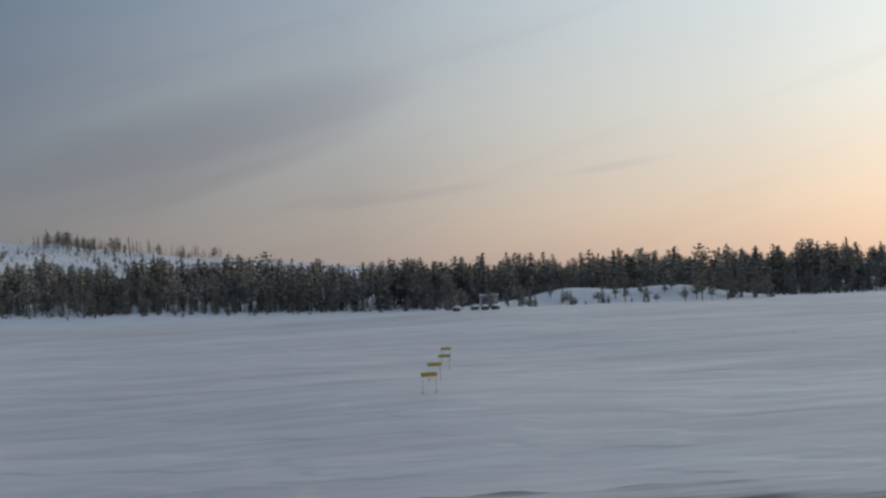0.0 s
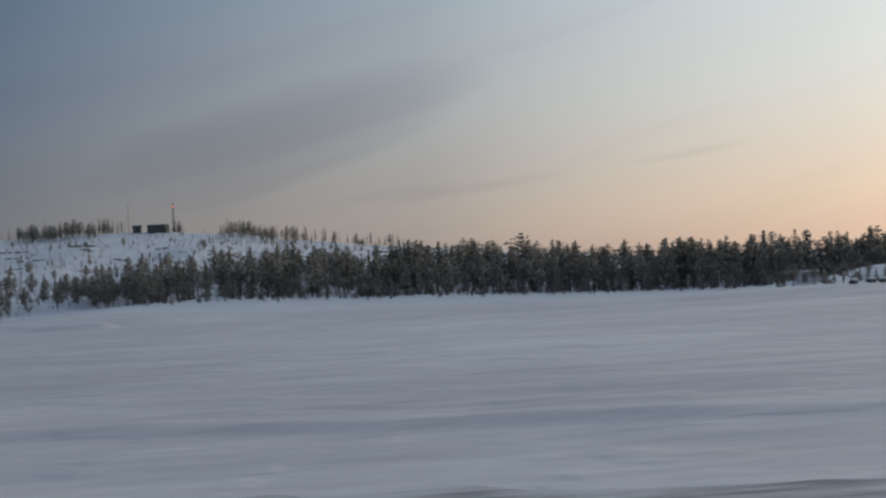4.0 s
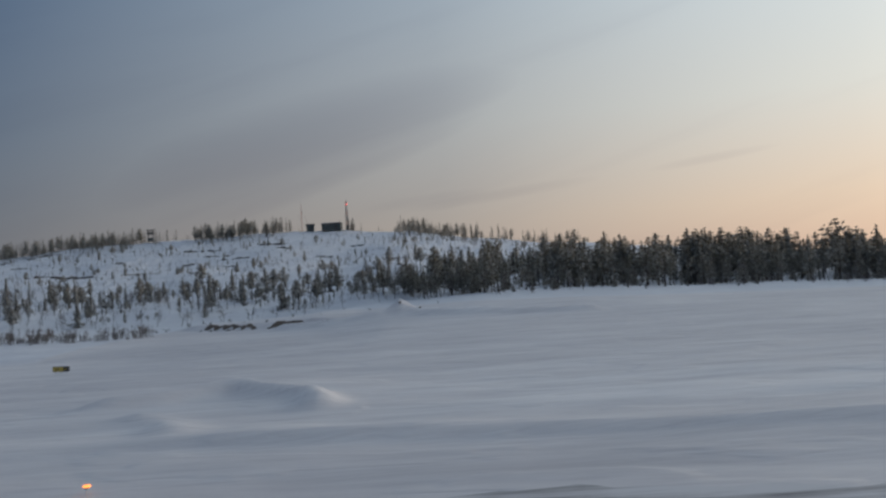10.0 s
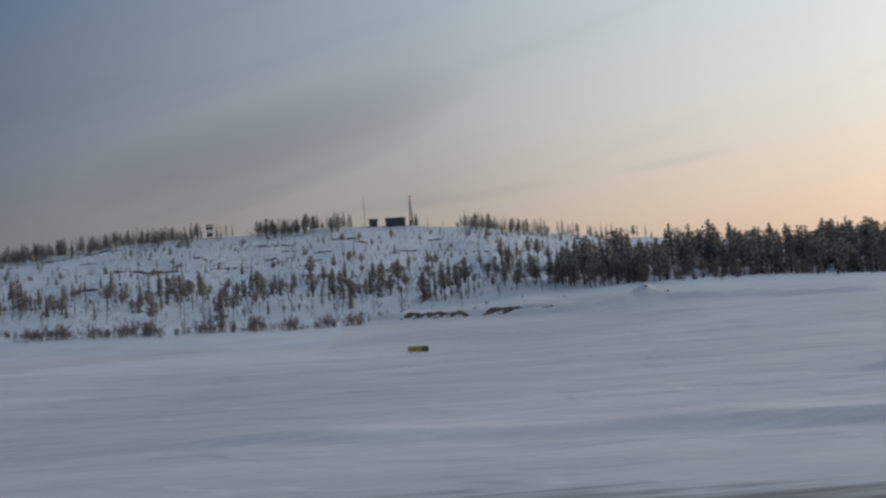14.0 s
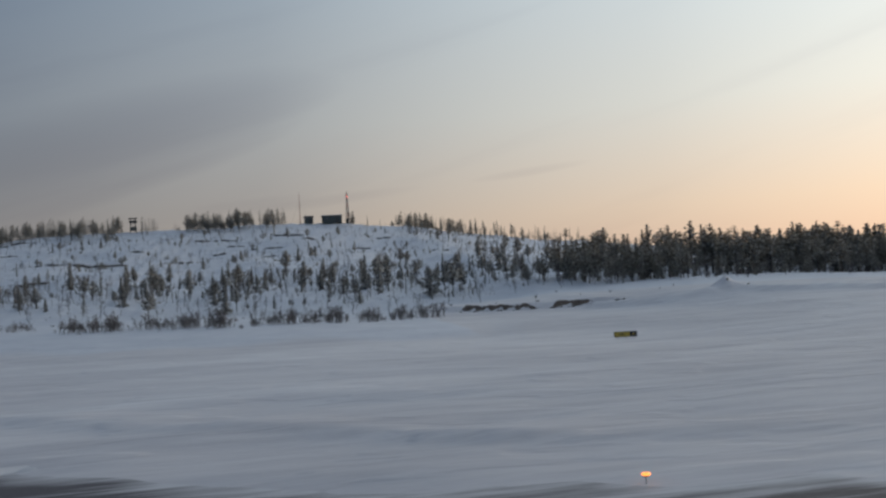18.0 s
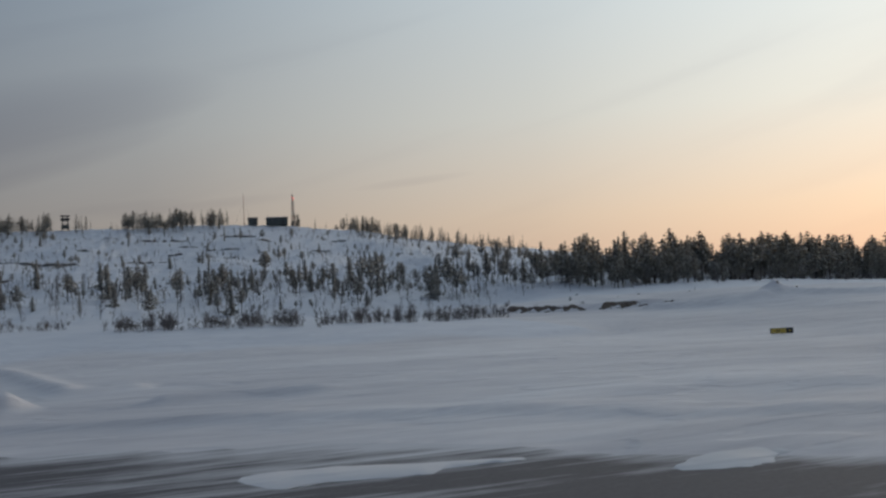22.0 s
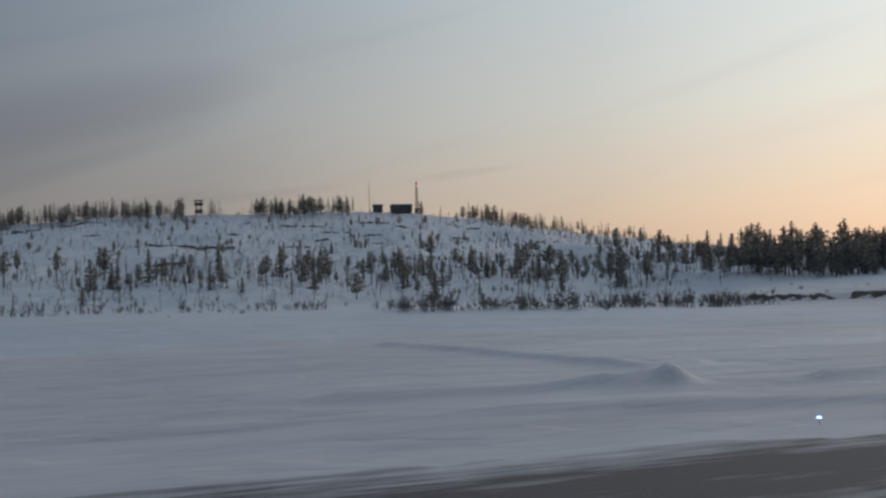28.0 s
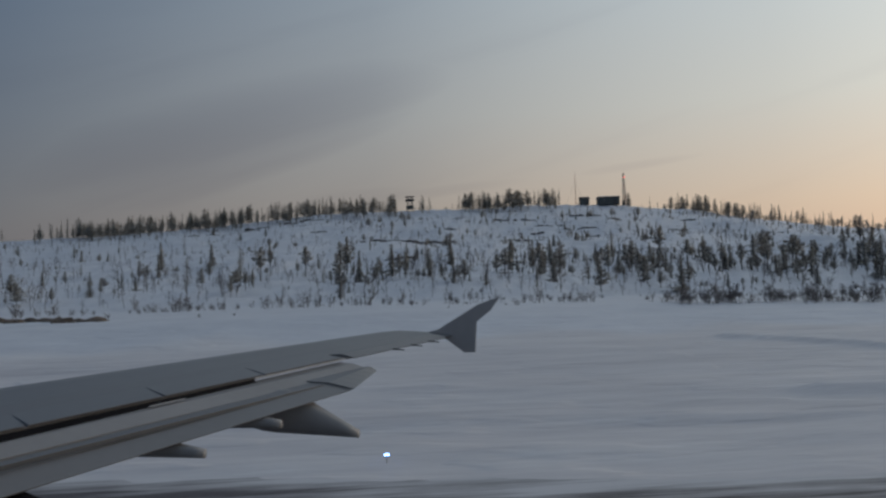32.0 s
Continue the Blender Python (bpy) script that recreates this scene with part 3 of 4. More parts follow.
def conifer(seed, shape, coarse=1.0):
    """One tree, 10 m high: (trunk verts, faces), (crown verts, faces). shape: pine, spruce or thin."""
    rng = np.random.RandomState(seed)
    h = 10.0
    lean = rng.uniform(-0.25, 0.25, 2)
    zs = np.linspace(0, h * 0.97, 7)
    spine = np.stack([lean[0] * (zs / h) ** 2 + rng.normal(0, 0.03, 7), lean[1] * (zs / h) ** 2 + rng.normal(0, 0.03, 7), zs], 1)
    lump = np.clip(1 + 0.45 * np.convolve(rng.normal(0, 1, 60), np.hanning(7) / 2.2, "same"), 0.45, 1.6)
    girth = {"pine": 0.15, "spruce": 0.14, "thin": 0.10}[shape]
    wood = [tube(spine, girth * (1 - 0.88 * zs / h))]
    start = {"pine": rng.uniform(0.20, 0.48), "spruce": 0.06, "thin": rng.uniform(0.10, 0.30)}[shape]
    reach = {"pine": rng.uniform(1.5, 2.5), "spruce": rng.uniform(1.3, 1.6), "thin": rng.uniform(0.85, 1.25)}[shape]
    centres, outs, fine = [], [], []
    side, point = rng.uniform(0, 6.283), rng.uniform(1.2, 2.6)
    z = start * h
    while z < h * 0.99:
        s = max(0.0, (z / h - start) / (1 - start))
        if shape == "pine":
            prof = (0.50 + 0.50 * math.sin(min(1, s * 2.4) * 1.57)) * (1 - s ** point) ** 0.8
        else:
            prof = (1 - s) ** 0.8 * (0.75 + 0.25 * min(1, s * 8))
        n = 5 if shape != "thin" else 4
        for a in rng.uniform(0, 6.283) + np.arange(n) * 6.283 / n + rng.normal(0, 0.25, n):
            length = max(0.12, reach * prof * lump[int(z * 5)] * (1 + 0.30 * math.cos(a - side)) * rng.uniform(0.55, 1.2))
            droop = {"pine": rng.uniform(-0.1, 0.35), "spruce": rng.uniform(-0.45, -0.1), "thin": rng.uniform(-0.35, 0.2)}[shape]
            d = np.array([math.cos(a), math.sin(a), droop])
            base = np.array([np.interp(z, zs, spine[:, 0]), np.interp(z, zs, spine[:, 1]), z])
            if length > 0.5:
                wood.append(twig(base, base + d * length * 0.9, 0.028))
            k = max(2, int(length / (0.26 * coarse)))
            for q in np.linspace(0.3, 1.0, k):
                centres.append(base + d * length * q + rng.normal(0, 0.10, 3))
                outs.append(d + np.array([0, 0, 0.25]))
                fine.append(1.0 - 0.5 * s * s)
        z += min(coarse, 1.35) * (rng.uniform(0.28, 0.44) if shape != "spruce" else rng.uniform(0.26, 0.40))
    centres.append(spine[-1] + (0, 0, 0.15))
    outs.append(np.array([0, 0, 1.0]))
    fine.append(0.55)
    if shape == "pine":                     # a few dead stubs under the crown
        for _ in range(5):
            zz, a = rng.uniform(0.1, start) * h, rng.uniform(0, 6.28)
            b = np.array([0, 0, zz])
            wood.append(twig(b, b + np.array([math.cos(a), math.sin(a), 0.1]) * rng.uniform(0.3, 0.8), 0.02))
    return join(wood), tufts(rng, np.array(centres), np.array(outs), {"pine": 0.36, "spruce": 0.32, "thin": 0.24}[shape] * (0.4 + 0.6 * coarse) * np.array(fine))


def birch(seed, height=6.0, stems=1, limbs=13, thick=1.0):
    """A bare tree or a many-stemmed bush of thin twigs."""
    rng = np.random.RandomState(seed)
    bits = []
    for _ in range(stems):
        base = np.array([*(rng.normal(0, 0.25 if stems > 1 else 0.0, 2)), 0.0])
        top = base + np.array([*(rng.normal(0, 0.10 if stems == 1 else 0.20, 2) * height), height * rng.uniform(0.75, 1.0)])
        bits.append(twig(base, top, (0.012 * height ** 0.8 + 0.008) * (1.0 if thick == 1.0 and stems == 1 else 0.75)))
        for _ in range(limbs if stems == 1 else 6):
            q = rng.uniform(0.25, 0.95)
            p = base + (top - base) * q
            d = np.array([*rng.normal(0, 0.7, 2), rng.uniform(0.5, 1.4)])
            d /= np.linalg.norm(d)
            ln = height * (1 - q * 0.75) * rng.uniform(0.18, 0.36)
            e = p + d * ln
            bits.append(twig(p, e, 0.022 * thick))
            for _ in range(2 if thick == 1.0 else 1):
                d2 = d + rng.normal(0, 0.55, 3)
                p2 = p + d * ln * rng.uniform(0.3, 0.9)
                bits.append(twig(p2, p2 + d2 * ln * 0.5, 0.016 * thick))
    return join(bits)


def raw_mesh(name, vf, mat):
    me = bpy.data.meshes.new(name)
    me.from_pydata(vf[0].tolist(), [], vf[1].tolist())
    me.materials.append(mat)
    return me


PINES = [conifer(100 + k, "pine") for k in range(9)]
SPRUCES = [conifer(200 + k, "spruce") for k in range(4)]
THINS = [conifer(300 + k, "thin") for k in range(5)]
FAR_PINES = [conifer(120 + k, "pine", 1.75) for k in range(8)] + [conifer(220 + k, "spruce", 1.75) for k in range(3)]
FAR_SMALL = [conifer(320 + k, "thin", 2.1) for k in range(3)] + [conifer(140 + k, "pine", 2.3) for k in range(6)] + [conifer(240 + k, "spruce", 2.3) for k in range(2)]
FAR_THIN = [conifer(340 + k, "thin", 1.5) for k in range(6)] + [conifer(160 + k, "pine", 1.8) for k in range(2)]
BIRCHES = [birch(400 + k) for k in range(4)]
FAR_BIRCHES = [birch(420 + k, 6.0, 1, 11, 2.0) for k in range(6)]
BUSHES = [birch(500 + k, 1.6, 9) for k in range(4)]


def set_out(rng, n, area, keep=None, gap=0.0):
    """Up to n random places in area (x0, x1, y0, y1), taken with the chance that keep() gives, at least gap apart."""
    m = n * 14
    x, y = rng.uniform(area[0], area[1], m), rng.uniform(area[2], area[3], m)
    if keep is not None:
        ok = rng.uniform(size=m) < keep(x, y)
        x, y = x[ok], y[ok]
    got, cells = [], {}
    for a, b in zip(x.tolist(), y.tolist()):
        if len(got) >= n:
            break
        if gap:
            i, j = int(a // gap), int(b // gap)
            near = [p for k in (-1, 0, 1) for q in (-1, 0, 1) for p in cells.get((i + k, j + q), ())]
            if any((a - p) ** 2 + (b - q) ** 2 < gap * gap for p, q in near):
                continue
            cells.setdefault((i, j), []).append((a, b))
        got.append((a, b))
    return got


def plant_things(kind, variants, places, rng, heights, name, label, category, group, unit, parts, wide=(0.75, 1.45)):
    """Trees or bushes as things of their own, with the meshes shared between alike ones."""
    meshes = [[raw_mesh(pn, vf, mat) for (pn, mat), vf in zip(parts, v if len(parts) > 1 else (v,))] for v in variants]
    grounds = height(*np.array(places).T)
    for (x, y), z0 in zip(places, grounds.tolist()):
        k = rng.randint(len(variants))
        h = heights(x, y, rng)
        s = h / unit
        w = s * rng.uniform(*wide)
        m = pose(x, y, z0 - 0.12, 0, 0, rng.uniform(0, 360)) @ Matrix.Diagonal((w, w, s, 1))
        if len(parts) == 1:
            ob = new(name, meshes[k][0])
            ob.matrix_basis = m
            tagged(ob, label, category, group)
            continue
        ob = new(name)
        ob.matrix_basis = m
        tagged(ob, label, category, group)
        for (pn, mat), me in zip(parts, meshes[k]):
            c = new(pn, me)
            c.parent = ob


def plant_stuff(name, variants, places, rng, heights, unit, mats, label, category, wide=(0.8, 1.5)):
    """Many far trees in one mesh."""
    vs, fs, mi, k = [], [], [], 0
    grounds = height(*np.array(places).T)
    for (x, y), g in zip(places, grounds.tolist()):
        v = variants[rng.randint(len(variants))]
        h = heights(x, y, rng)
        s = h / unit
        w = s * rng.uniform(*wide)
        a = rng.uniform(0, 6.283)
        c, d = math.cos(a), math.sin(a)
        z0 = g - 0.12
        for mat, (pv, pf) in enumerate(v if len(mats) > 1 else (v,)):
            q = np.stack([x + w * (c * pv[:, 0] - d * pv[:, 1]), y + w * (d * pv[:, 0] + c * pv[:, 1]), z0 + s * pv[:, 2]], 1)
            vs.append(q)
            fs.append(pf + k)
            mi.append(np.full(len(pf), mat))
            k += len(pv)
    me = bpy.data.meshes.new(name)
    v, f = np.concatenate(vs), np.concatenate(fs)
    me.vertices.add(len(v))
    me.vertices.foreach_set("co", v.astype(np.float32).ravel())
    me.loops.add(f.size)
    me.loops.foreach_set("vertex_index", f.astype(np.int32).ravel())
    me.polygons.add(len(f))
    me.polygons.foreach_set("loop_start", np.arange(0, f.size, 3, dtype=np.int32))
    me.polygons.foreach_set("material_index", np.concatenate(mi).astype(np.int32))
    for m in mats:
        me.materials.append(m)
    me.update(calc_edges=True)
    me.validate()
    return tagged(new(name, me), label, category, kind="stuff")


def forest_front(x):
    return np.interp(x, FRONT_X, FRONT_Y)


def behind(x, y, near, far):
    """1 where a place lies from near to far metres behind the forest's edge."""
    d = y - forest_front(x)
    return ((d >= near) & (d < far)) * 1.0


rng = np.random.RandomState(21)
front = set_out(rng, 270, (-104, 128, 158, 208), lambda x, y: behind(x, y, 4, 17) * np.clip(0.7 + (x + 60) / 120, 0.5, 1.0) * (0.35 + 0.65 * (waves(x, y, 47, 8) > -0.2)), 0.5)
clump = set_out(rng, 62, (-130, -100, 184, 218), lambda x, y: (0.35 + 0.65 * (x > -120)) * behind(x, y, 0, 18), 0.9)
deep = set_out(rng, 1150, (-112, 150, 165, 266), lambda x, y: behind(x, y, 13, 62) * np.clip(0.55 + (x + 100) / 120, 0.45, 1.0) * (0.4 + 0.6 * (waves(x, y, 48, 10) > -0.3)))
swell = lambda x, y: 1.5 * float(waves(x, 0.5 * y, 41, 24))
tall = lambda x, y, r: r.choice([3.0, 4.0, 5.2, 6.5, 8.0, 9.5]) * r.uniform(0.85, 1.15) + 0.6 * swell(x, y) + 0.3 * (x > 62) - 1.6 * (x < -84)
low = lambda x, y, r: r.uniform(3.5, 9.0)
CONIFER = [("trunk", BARK), ("crown", PINE)]
plant_things("pine", PINES, front[::2] + front[1::4], rng, tall, "pine_tree", "tall dark pine at the edge of the snowy forest", "tree", "pines at the forest edge", 10.0, CONIFER, (0.8, 1.35))
plant_things("spruce", SPRUCES, front[3::4], rng, low, "spruce_tree", "dark narrow spruce at the edge of the snowy forest", "tree", "spruces at the forest edge", 10.0, [("trunk", BARK), ("crown", SPRUCE)])
plant_things("pine", PINES + SPRUCES[:1], clump, rng, lambda x, y, r: r.uniform(3.2, 7.2), "pine_tree", "dark pine in a loose clump below the hill", "tree", "pines below the hill", 10.0, CONIFER)
plant_stuff("far_woods", FAR_PINES, deep, rng, lambda x, y, r: r.choice([4.5, 6.0, 7.0, 7.8, 8.5, 9.2, 10.4]) * r.uniform(0.9, 1.1) + swell(x, y) + 0.3 * (x > 62) - 2.0 * (x < -84), 10.0, [BARK, PINE], "dense dark pine forest standing in snow", "forest", (0.75, 1.4))
saplings = set_out(rng, 110, (-130, 128, 150, 200), lambda x, y: behind(x, y, -3, 5), 0.8)
plant_things("birch", BIRCHES, saplings, rng, lambda x, y, r: r.uniform(2.0, 6.0), "bare_birch", "leafless young birch among pines at the forest edge", "tree", "bare birches at the forest edge", 6.0, [("branches", TWIG)])
scrub = set_out(rng, 110, (-100, 128, 136, 188), lambda x, y: behind(x, y, -8, 4), 0.8)
plant_things("bush", BUSHES, scrub, rng, lambda x, y, r: r.uniform(0.7, 2.0), "leafless_bush", "low leafless bush in the snow before the forest", "bush", "bushes before the forest", 1.6, [("twigs", TWIG)])
young = set_out(rng, 110, (-104, 128, 136, 190), lambda x, y: behind(x, y, -5, 6), 0.9)
young += set_out(rng, 26, (32, 80, 146, 160), None, 1.3)
plant_things("spruce", SPRUCES + PINES[:2], young, rng, lambda x, y, r: r.choice([1.2, 1.8, 2.6, 3.6]) * r.uniform(0.8, 1.2), "young_spruce", "small young spruce in the snow before the forest", "tree", "young spruces before the forest", 10.0, [("trunk", BARK), ("crown", SPRUCE)], (0.9, 1.9))
hillock = set_out(rng, 22, (30, 78, 148, 162), None, 1.6) + set_out(rng, 9, (17, 33, 150, 157), None, 1.4)
plant_things("pine", PINES[:5], hillock, rng, lambda x, y, r: r.uniform(2.2, 4.6), "young_pine", "bushy young pine on a snowy hillock before the forest", "tree", "young pines on the hillock", 10.0, CONIFER, (1.1, 2.0))


# the hill: groups of trees along the skyline, thin ones on the slope, thicker towards its foot
CREST_GROUPS = ((-200, 13, 1.0), (-179, 5, 1.0), (-114, 13, 1.0), (-97, 5, 0.6), (-262, 14, 0.8), (-243, 9, 0.9), (-300, 16, 0.9), (-72, 18, 0.25), (-340, 22, 0.8), (-229, 5, 0.8), (-280, 5, 0.7))


def crest_keep(x, y):
    return np.minimum(1.0, 0.015 + sum(k * np.exp(-((x - c) / w) ** 4) for c, w, k in CREST_GROUPS)) * (0.15 + 0.85 * (waves(x, y, 44, 6) > -0.25))


def slope_keep(x, y):
    s = (y - HILL_FOOT) / (HILL_TOP - HILL_FOOT)
    patch = np.clip(0.38 + 1.3 * waves(x, y, 31, 18), 0.08, 1.5)
    east = 0.18 * np.exp(-((x + 100) / 30) ** 2)
    band = np.exp(-((s - 0.20 - 0.05 * waves(x, 0 * y, 32, 40)) / 0.12) ** 2)
    return np.clip((0.31 * (s < 0.85) + east + 0.9 * band) * patch, 0, 1) * (1 - 0.62 * (x < -258))


crest = [p for p in set_out(rng, 900, (-400, -45, 366, 396), crest_keep, 0.45) if not (-172 < p[0] < -142 and p[1] < 386) and not -235.5 < p[0] < -228.0]
slope = set_out(rng, 1450, (-400, -60, 206, 372), slope_keep, 0.6)
crest_h = lambda x, y, r: r.uniform(2.4, 7.4) if x > -215 else r.uniform(2.4, 7.6)
plant_things("thin", THINS, crest[:140], rng, crest_h, "slender_pine", "thin sparse pine on the skyline of the hill", "tree", "slender pines on the hilltop", 10.0, CONIFER, (0.7, 1.5))
plant_stuff("hilltop_woods", FAR_THIN, crest[140:], rng, crest_h, 10.0, [BARK, PINE], "thin sparse pines along the snowy hilltop", "trees", (0.7, 1.5))
slope_h = lambda x, y, r: r.choice([0.8, 1.1, 1.5, 2.0, 2.6, 3.4, 4.4, 6.0] if y < 262 else [0.7, 1.0, 1.5, 2.2, 3.2]) * r.uniform(0.8, 1.25)
SLOPE_KINDS = THINS[:3] + SPRUCES[:2] + PINES[:7]
plant_things("thin", SLOPE_KINDS, slope[:150], rng, slope_h, "slender_pine", "thin small pine on the snowy hillside", "tree", "small pines on the hillside", 10.0, [("trunk", BARK), ("crown", HAZE_PALE)], (0.8, 1.6))
plant_stuff("hillside_woods", FAR_SMALL, slope[150:], rng, slope_h, 10.0, [BARK, HAZE_PALE], "scattered thin young pines on the snowy hillside", "trees", (0.8, 1.6))
bare = set_out(rng, 4600, (-400, -60, 200, 378), lambda x, y: slope_keep(x, y) * 0.6 + 0.30 * (waves(x, y, 35, 14) > -0.3), 0.4)
bare_h = lambda x, y, r: r.choice([0.9, 1.3, 1.9, 2.7, 4.0] if y < 262 else [0.5, 0.8, 1.2, 1.8, 2.8]) * r.uniform(0.8, 1.2)
plant_things("birch", BIRCHES, bare[:120], rng, bare_h, "bare_birch", "leafless young birch on the snowy hillside", "tree", "bare birches on the hillside", 6.0, [("branches", TWIG)])
plant_stuff("bare_thicket", FAR_BIRCHES, bare[120:], rng, bare_h, 6.0, [TWIG], "leafless saplings scattered over the snowy hillside", "saplings", (1.2, 2.2))
HEDGE_X, HEDGE_Y = (-330, -260, -230, -218, -208, -190, -165, -150), (188, 184, 176, 168, 156, 150, 152, 158)
hedge = set_out(rng, 900, (-330, -158, 140, 206), lambda x, y: np.exp(-((y - np.interp(x, HEDGE_X, HEDGE_Y) - 2 * waves(x, 0 * y, 34, 20)) / 3.2) ** 2) * (0.35 + 0.65 * (waves(x, 0.5 * y, 33, 13) > -0.2)) * (1 - 0.72 * (x < -214)), 0.35)
bush_h = lambda x, y, r: r.choice([0.6, 0.9, 1.3, 1.8, 2.6]) * r.uniform(0.8, 1.1)
plant_things("bush", BUSHES, hedge[:120], rng, bush_h, "leafless_bush", "leafless grey-brown bush at the foot of the hill", "bush", "bushes at the foot of the hill", 1.6, [("twigs", TWIG)])
plant_stuff("scrub", [birch(520 + k, 1.6, 4) for k in range(4)], hedge[120:], rng, bush_h, 1.6, [TWIG], "leafless grey-brown scrub along the foot of the hill", "scrub")
sprigs = set_out(rng, 60, (-320, -110, 160, 196), None, 3.0)
plant_stuff("sprigs", BUSHES, sprigs, rng, lambda x, y, r: r.uniform(0.3, 1.0), 1.6, [TWIG], "dry sprigs poking through the snow", "dry plants")
plant_things("spruce", SPRUCES[:1], [(-146.3, 380.6), (-145.6, 381.5)], rng, lambda x, y, r: r.uniform(4.6, 6.0), "spruce_tree", "dark narrow spruce beside the lattice mast", "tree", "spruces beside the mast", 10.0, [("trunk", BARK), ("crown", SPRUCE)])


# ------------------------------------------------------------------ rocks
def boulder(bm, at, size, rng, rough=0.25):
    made = bmesh.ops.create_icosphere(bm, subdivisions=2, radius=1.0)
    off = Vector(rng.uniform(-50, 50, 3))
    for v in made["verts"]:
        k = 1 + rough * noise.noise(v.co * 1.3 + off) * 1.6 + 0.1 * noise.noise(v.co * 4 + off)
        v.co = Vector((v.co.x * size[0] * k, v.co.y * size[1] * k, v.co.z * size[2] * k)) + Vector(at)


def ledge(points, label, name="rock_ledge", mat=ROCK, tall=0.5, deep=0.9, fill=0.75, step=1.0):
    """A broken band of bare rock or earth showing through the snow, along points (x, y, length): every stone a part."""
    rng = np.random.RandomState(int(abs(points[0][0] * 7 + points[0][1])))
    x0, y0 = points[0][:2]
    z0 = float(height(x0, y0))
    base = thing(name, (x0, y0, z0), label, "rock")
    for x, y, length in points:
        px = x - length / 2
        drift = 0.0
        while px < x + length / 2:
            w = rng.uniform(0.5, 1.7)
            drift += rng.normal(0, 0.35)
            if rng.uniform() < fill:
                py = y + drift
                bm = bmesh.new()
                boulder(bm, (px - x0, py - y0, float(height(px, py)) - z0 - 0.05), (w * rng.uniform(0.7, 1.2), deep * rng.uniform(0.5, 1.3), tall * rng.uniform(0.35, 1.2)), rng, 0.5)
                part("stone", bm, mat, base)
            px += w * rng.uniform(0.9, 1.6) * step
    return base


def earth_bank(x0, x1, seed, label):
    """Bare earth where the snow has slid off a cut bank: a ragged face that follows the step, with loose clods at its foot."""
    rng = np.random.RandomState(seed)
    bx, by = (x0 + x1) / 2, float(np.interp((x0 + x1) / 2, BANK_X, BANK_Y))
    bz = float(height(bx, by))
    base = thing("earth_bank", (bx, by, bz), label, "earth bank", "bare earth banks")
    xs = np.arange(x0, x1 + 0.01, 0.22)
    fade = np.clip(np.minimum(xs - x0, x1 - xs) / 1.5, 0.12, 1.0)
    low = 0.05 + 0.14 * waves(xs, 0 * xs, seed, 2.6) + rng.normal(0, 0.06, len(xs))
    tall = fade * (1.45 + 0.35 * waves(xs, 0 * xs, seed + 5, 3.4) + rng.normal(0, 0.10, len(xs)))
    bm = bmesh.new()
    rows = []
    for x, a, t in zip(xs, low, np.maximum(tall, 0.15)):
        row = []
        for v in (0.0, 0.2, 0.4, 0.6, 0.8, 1.0):
            y = float(np.interp(x, BANK_X, BANK_Y)) + a + t * v
            z = float(height(x, y)) + (0.08 + 0.12 * rng.uniform() if 0 < v < 1 else -0.04)
            row.append(bm.verts.new((x - bx + rng.normal(0, 0.04), y - by, z - bz)))
        rows.append(row)
    for a, b in zip(rows, rows[1:]):
        for k in range(5):
            bm.faces.new((a[k], b[k], b[k + 1], a[k + 1]))
    part("bare_face", bm, EARTH, base)
    for x in np.arange(x0 + 0.4, x1 - 0.3, 0.75):
        x = x + rng.uniform(-0.3, 0.3)
        y = float(np.interp(x, BANK_X, BANK_Y)) + rng.uniform(-0.5, 0.5)
        w = rng.uniform(0.12, 0.34)
        bm = bmesh.new()
        boulder(bm, (x - bx, y - by, float(height(x, y)) - bz), (w, w * 0.8, w * 0.6), rng, 0.6)
        part("clod", bm, EARTH, base)
    return base


earth_bank(-139.5, -132.2, 81, "dark bare earth bank under an overhang of snow")
earth_bank(-152.8, -141.0, 82, "long dark bare earth bank showing through snow")
earth_bank(-130.2, -128.6, 84, "small dark patch of bare earth in snow")
ledge([(-284, 163, 6), (-290, 165, 7), (-296, 167, 5)], "dark bare earth bank showing through snow", "earth_bank", EARTH, 0.5, 0.8, 1.0, 0.7)
ledge([(-246, 306, 7), (-240, 302, 8), (-233, 298, 7), (-227, 295, 6)], "long broken ledge of dark rock across the snowy hillside", "rock_ledge", ROCK, 0.48, 0.7, 0.95, 0.8)
for lx, ly, ln in ((-181, 319, 10), (-195, 338, 7), (-206, 290, 12), (-270, 366, 12), (-286, 362, 8), (-254, 352, 8), (-190, 325, 8), (-203, 340, 6), (-173, 345, 9), (-215, 352, 5), (-262, 330, 6), (-300, 352, 16), (-285, 356, 9), (-150, 318, 4), (-127, 300, 5), (-180, 305, 4), (-240, 262, 5), (-196, 312, 3), (-222, 318, 4), (-166, 330, 3), (-140, 335, 4)):
    ledge([(lx, ly, ln)], "dark flat rock ledge on the snowy hillside", "rock_ledge", ROCK, 0.40, 0.65, 0.85, 0.9)
for k, (bx, by) in enumerate(((-116.6, 143.6), (-113.6, 143.0))):
    rngb = np.random.RandomState(40 + k)
    bm = bmesh.new()
    boulder(bm, (0, 0, 0), (0.22, 0.18, 0.13), rngb, 0.6)
    clod = new("earth_clod", mesh_of("earth_clod", bm, EARTH))
    clod.matrix_basis = pose(bx, by, float(height(bx, by)) + 0.04)
    tagged(clod, "brown frozen clod of earth on a ploughed snow heap", "clod", "clods on the snow heap")
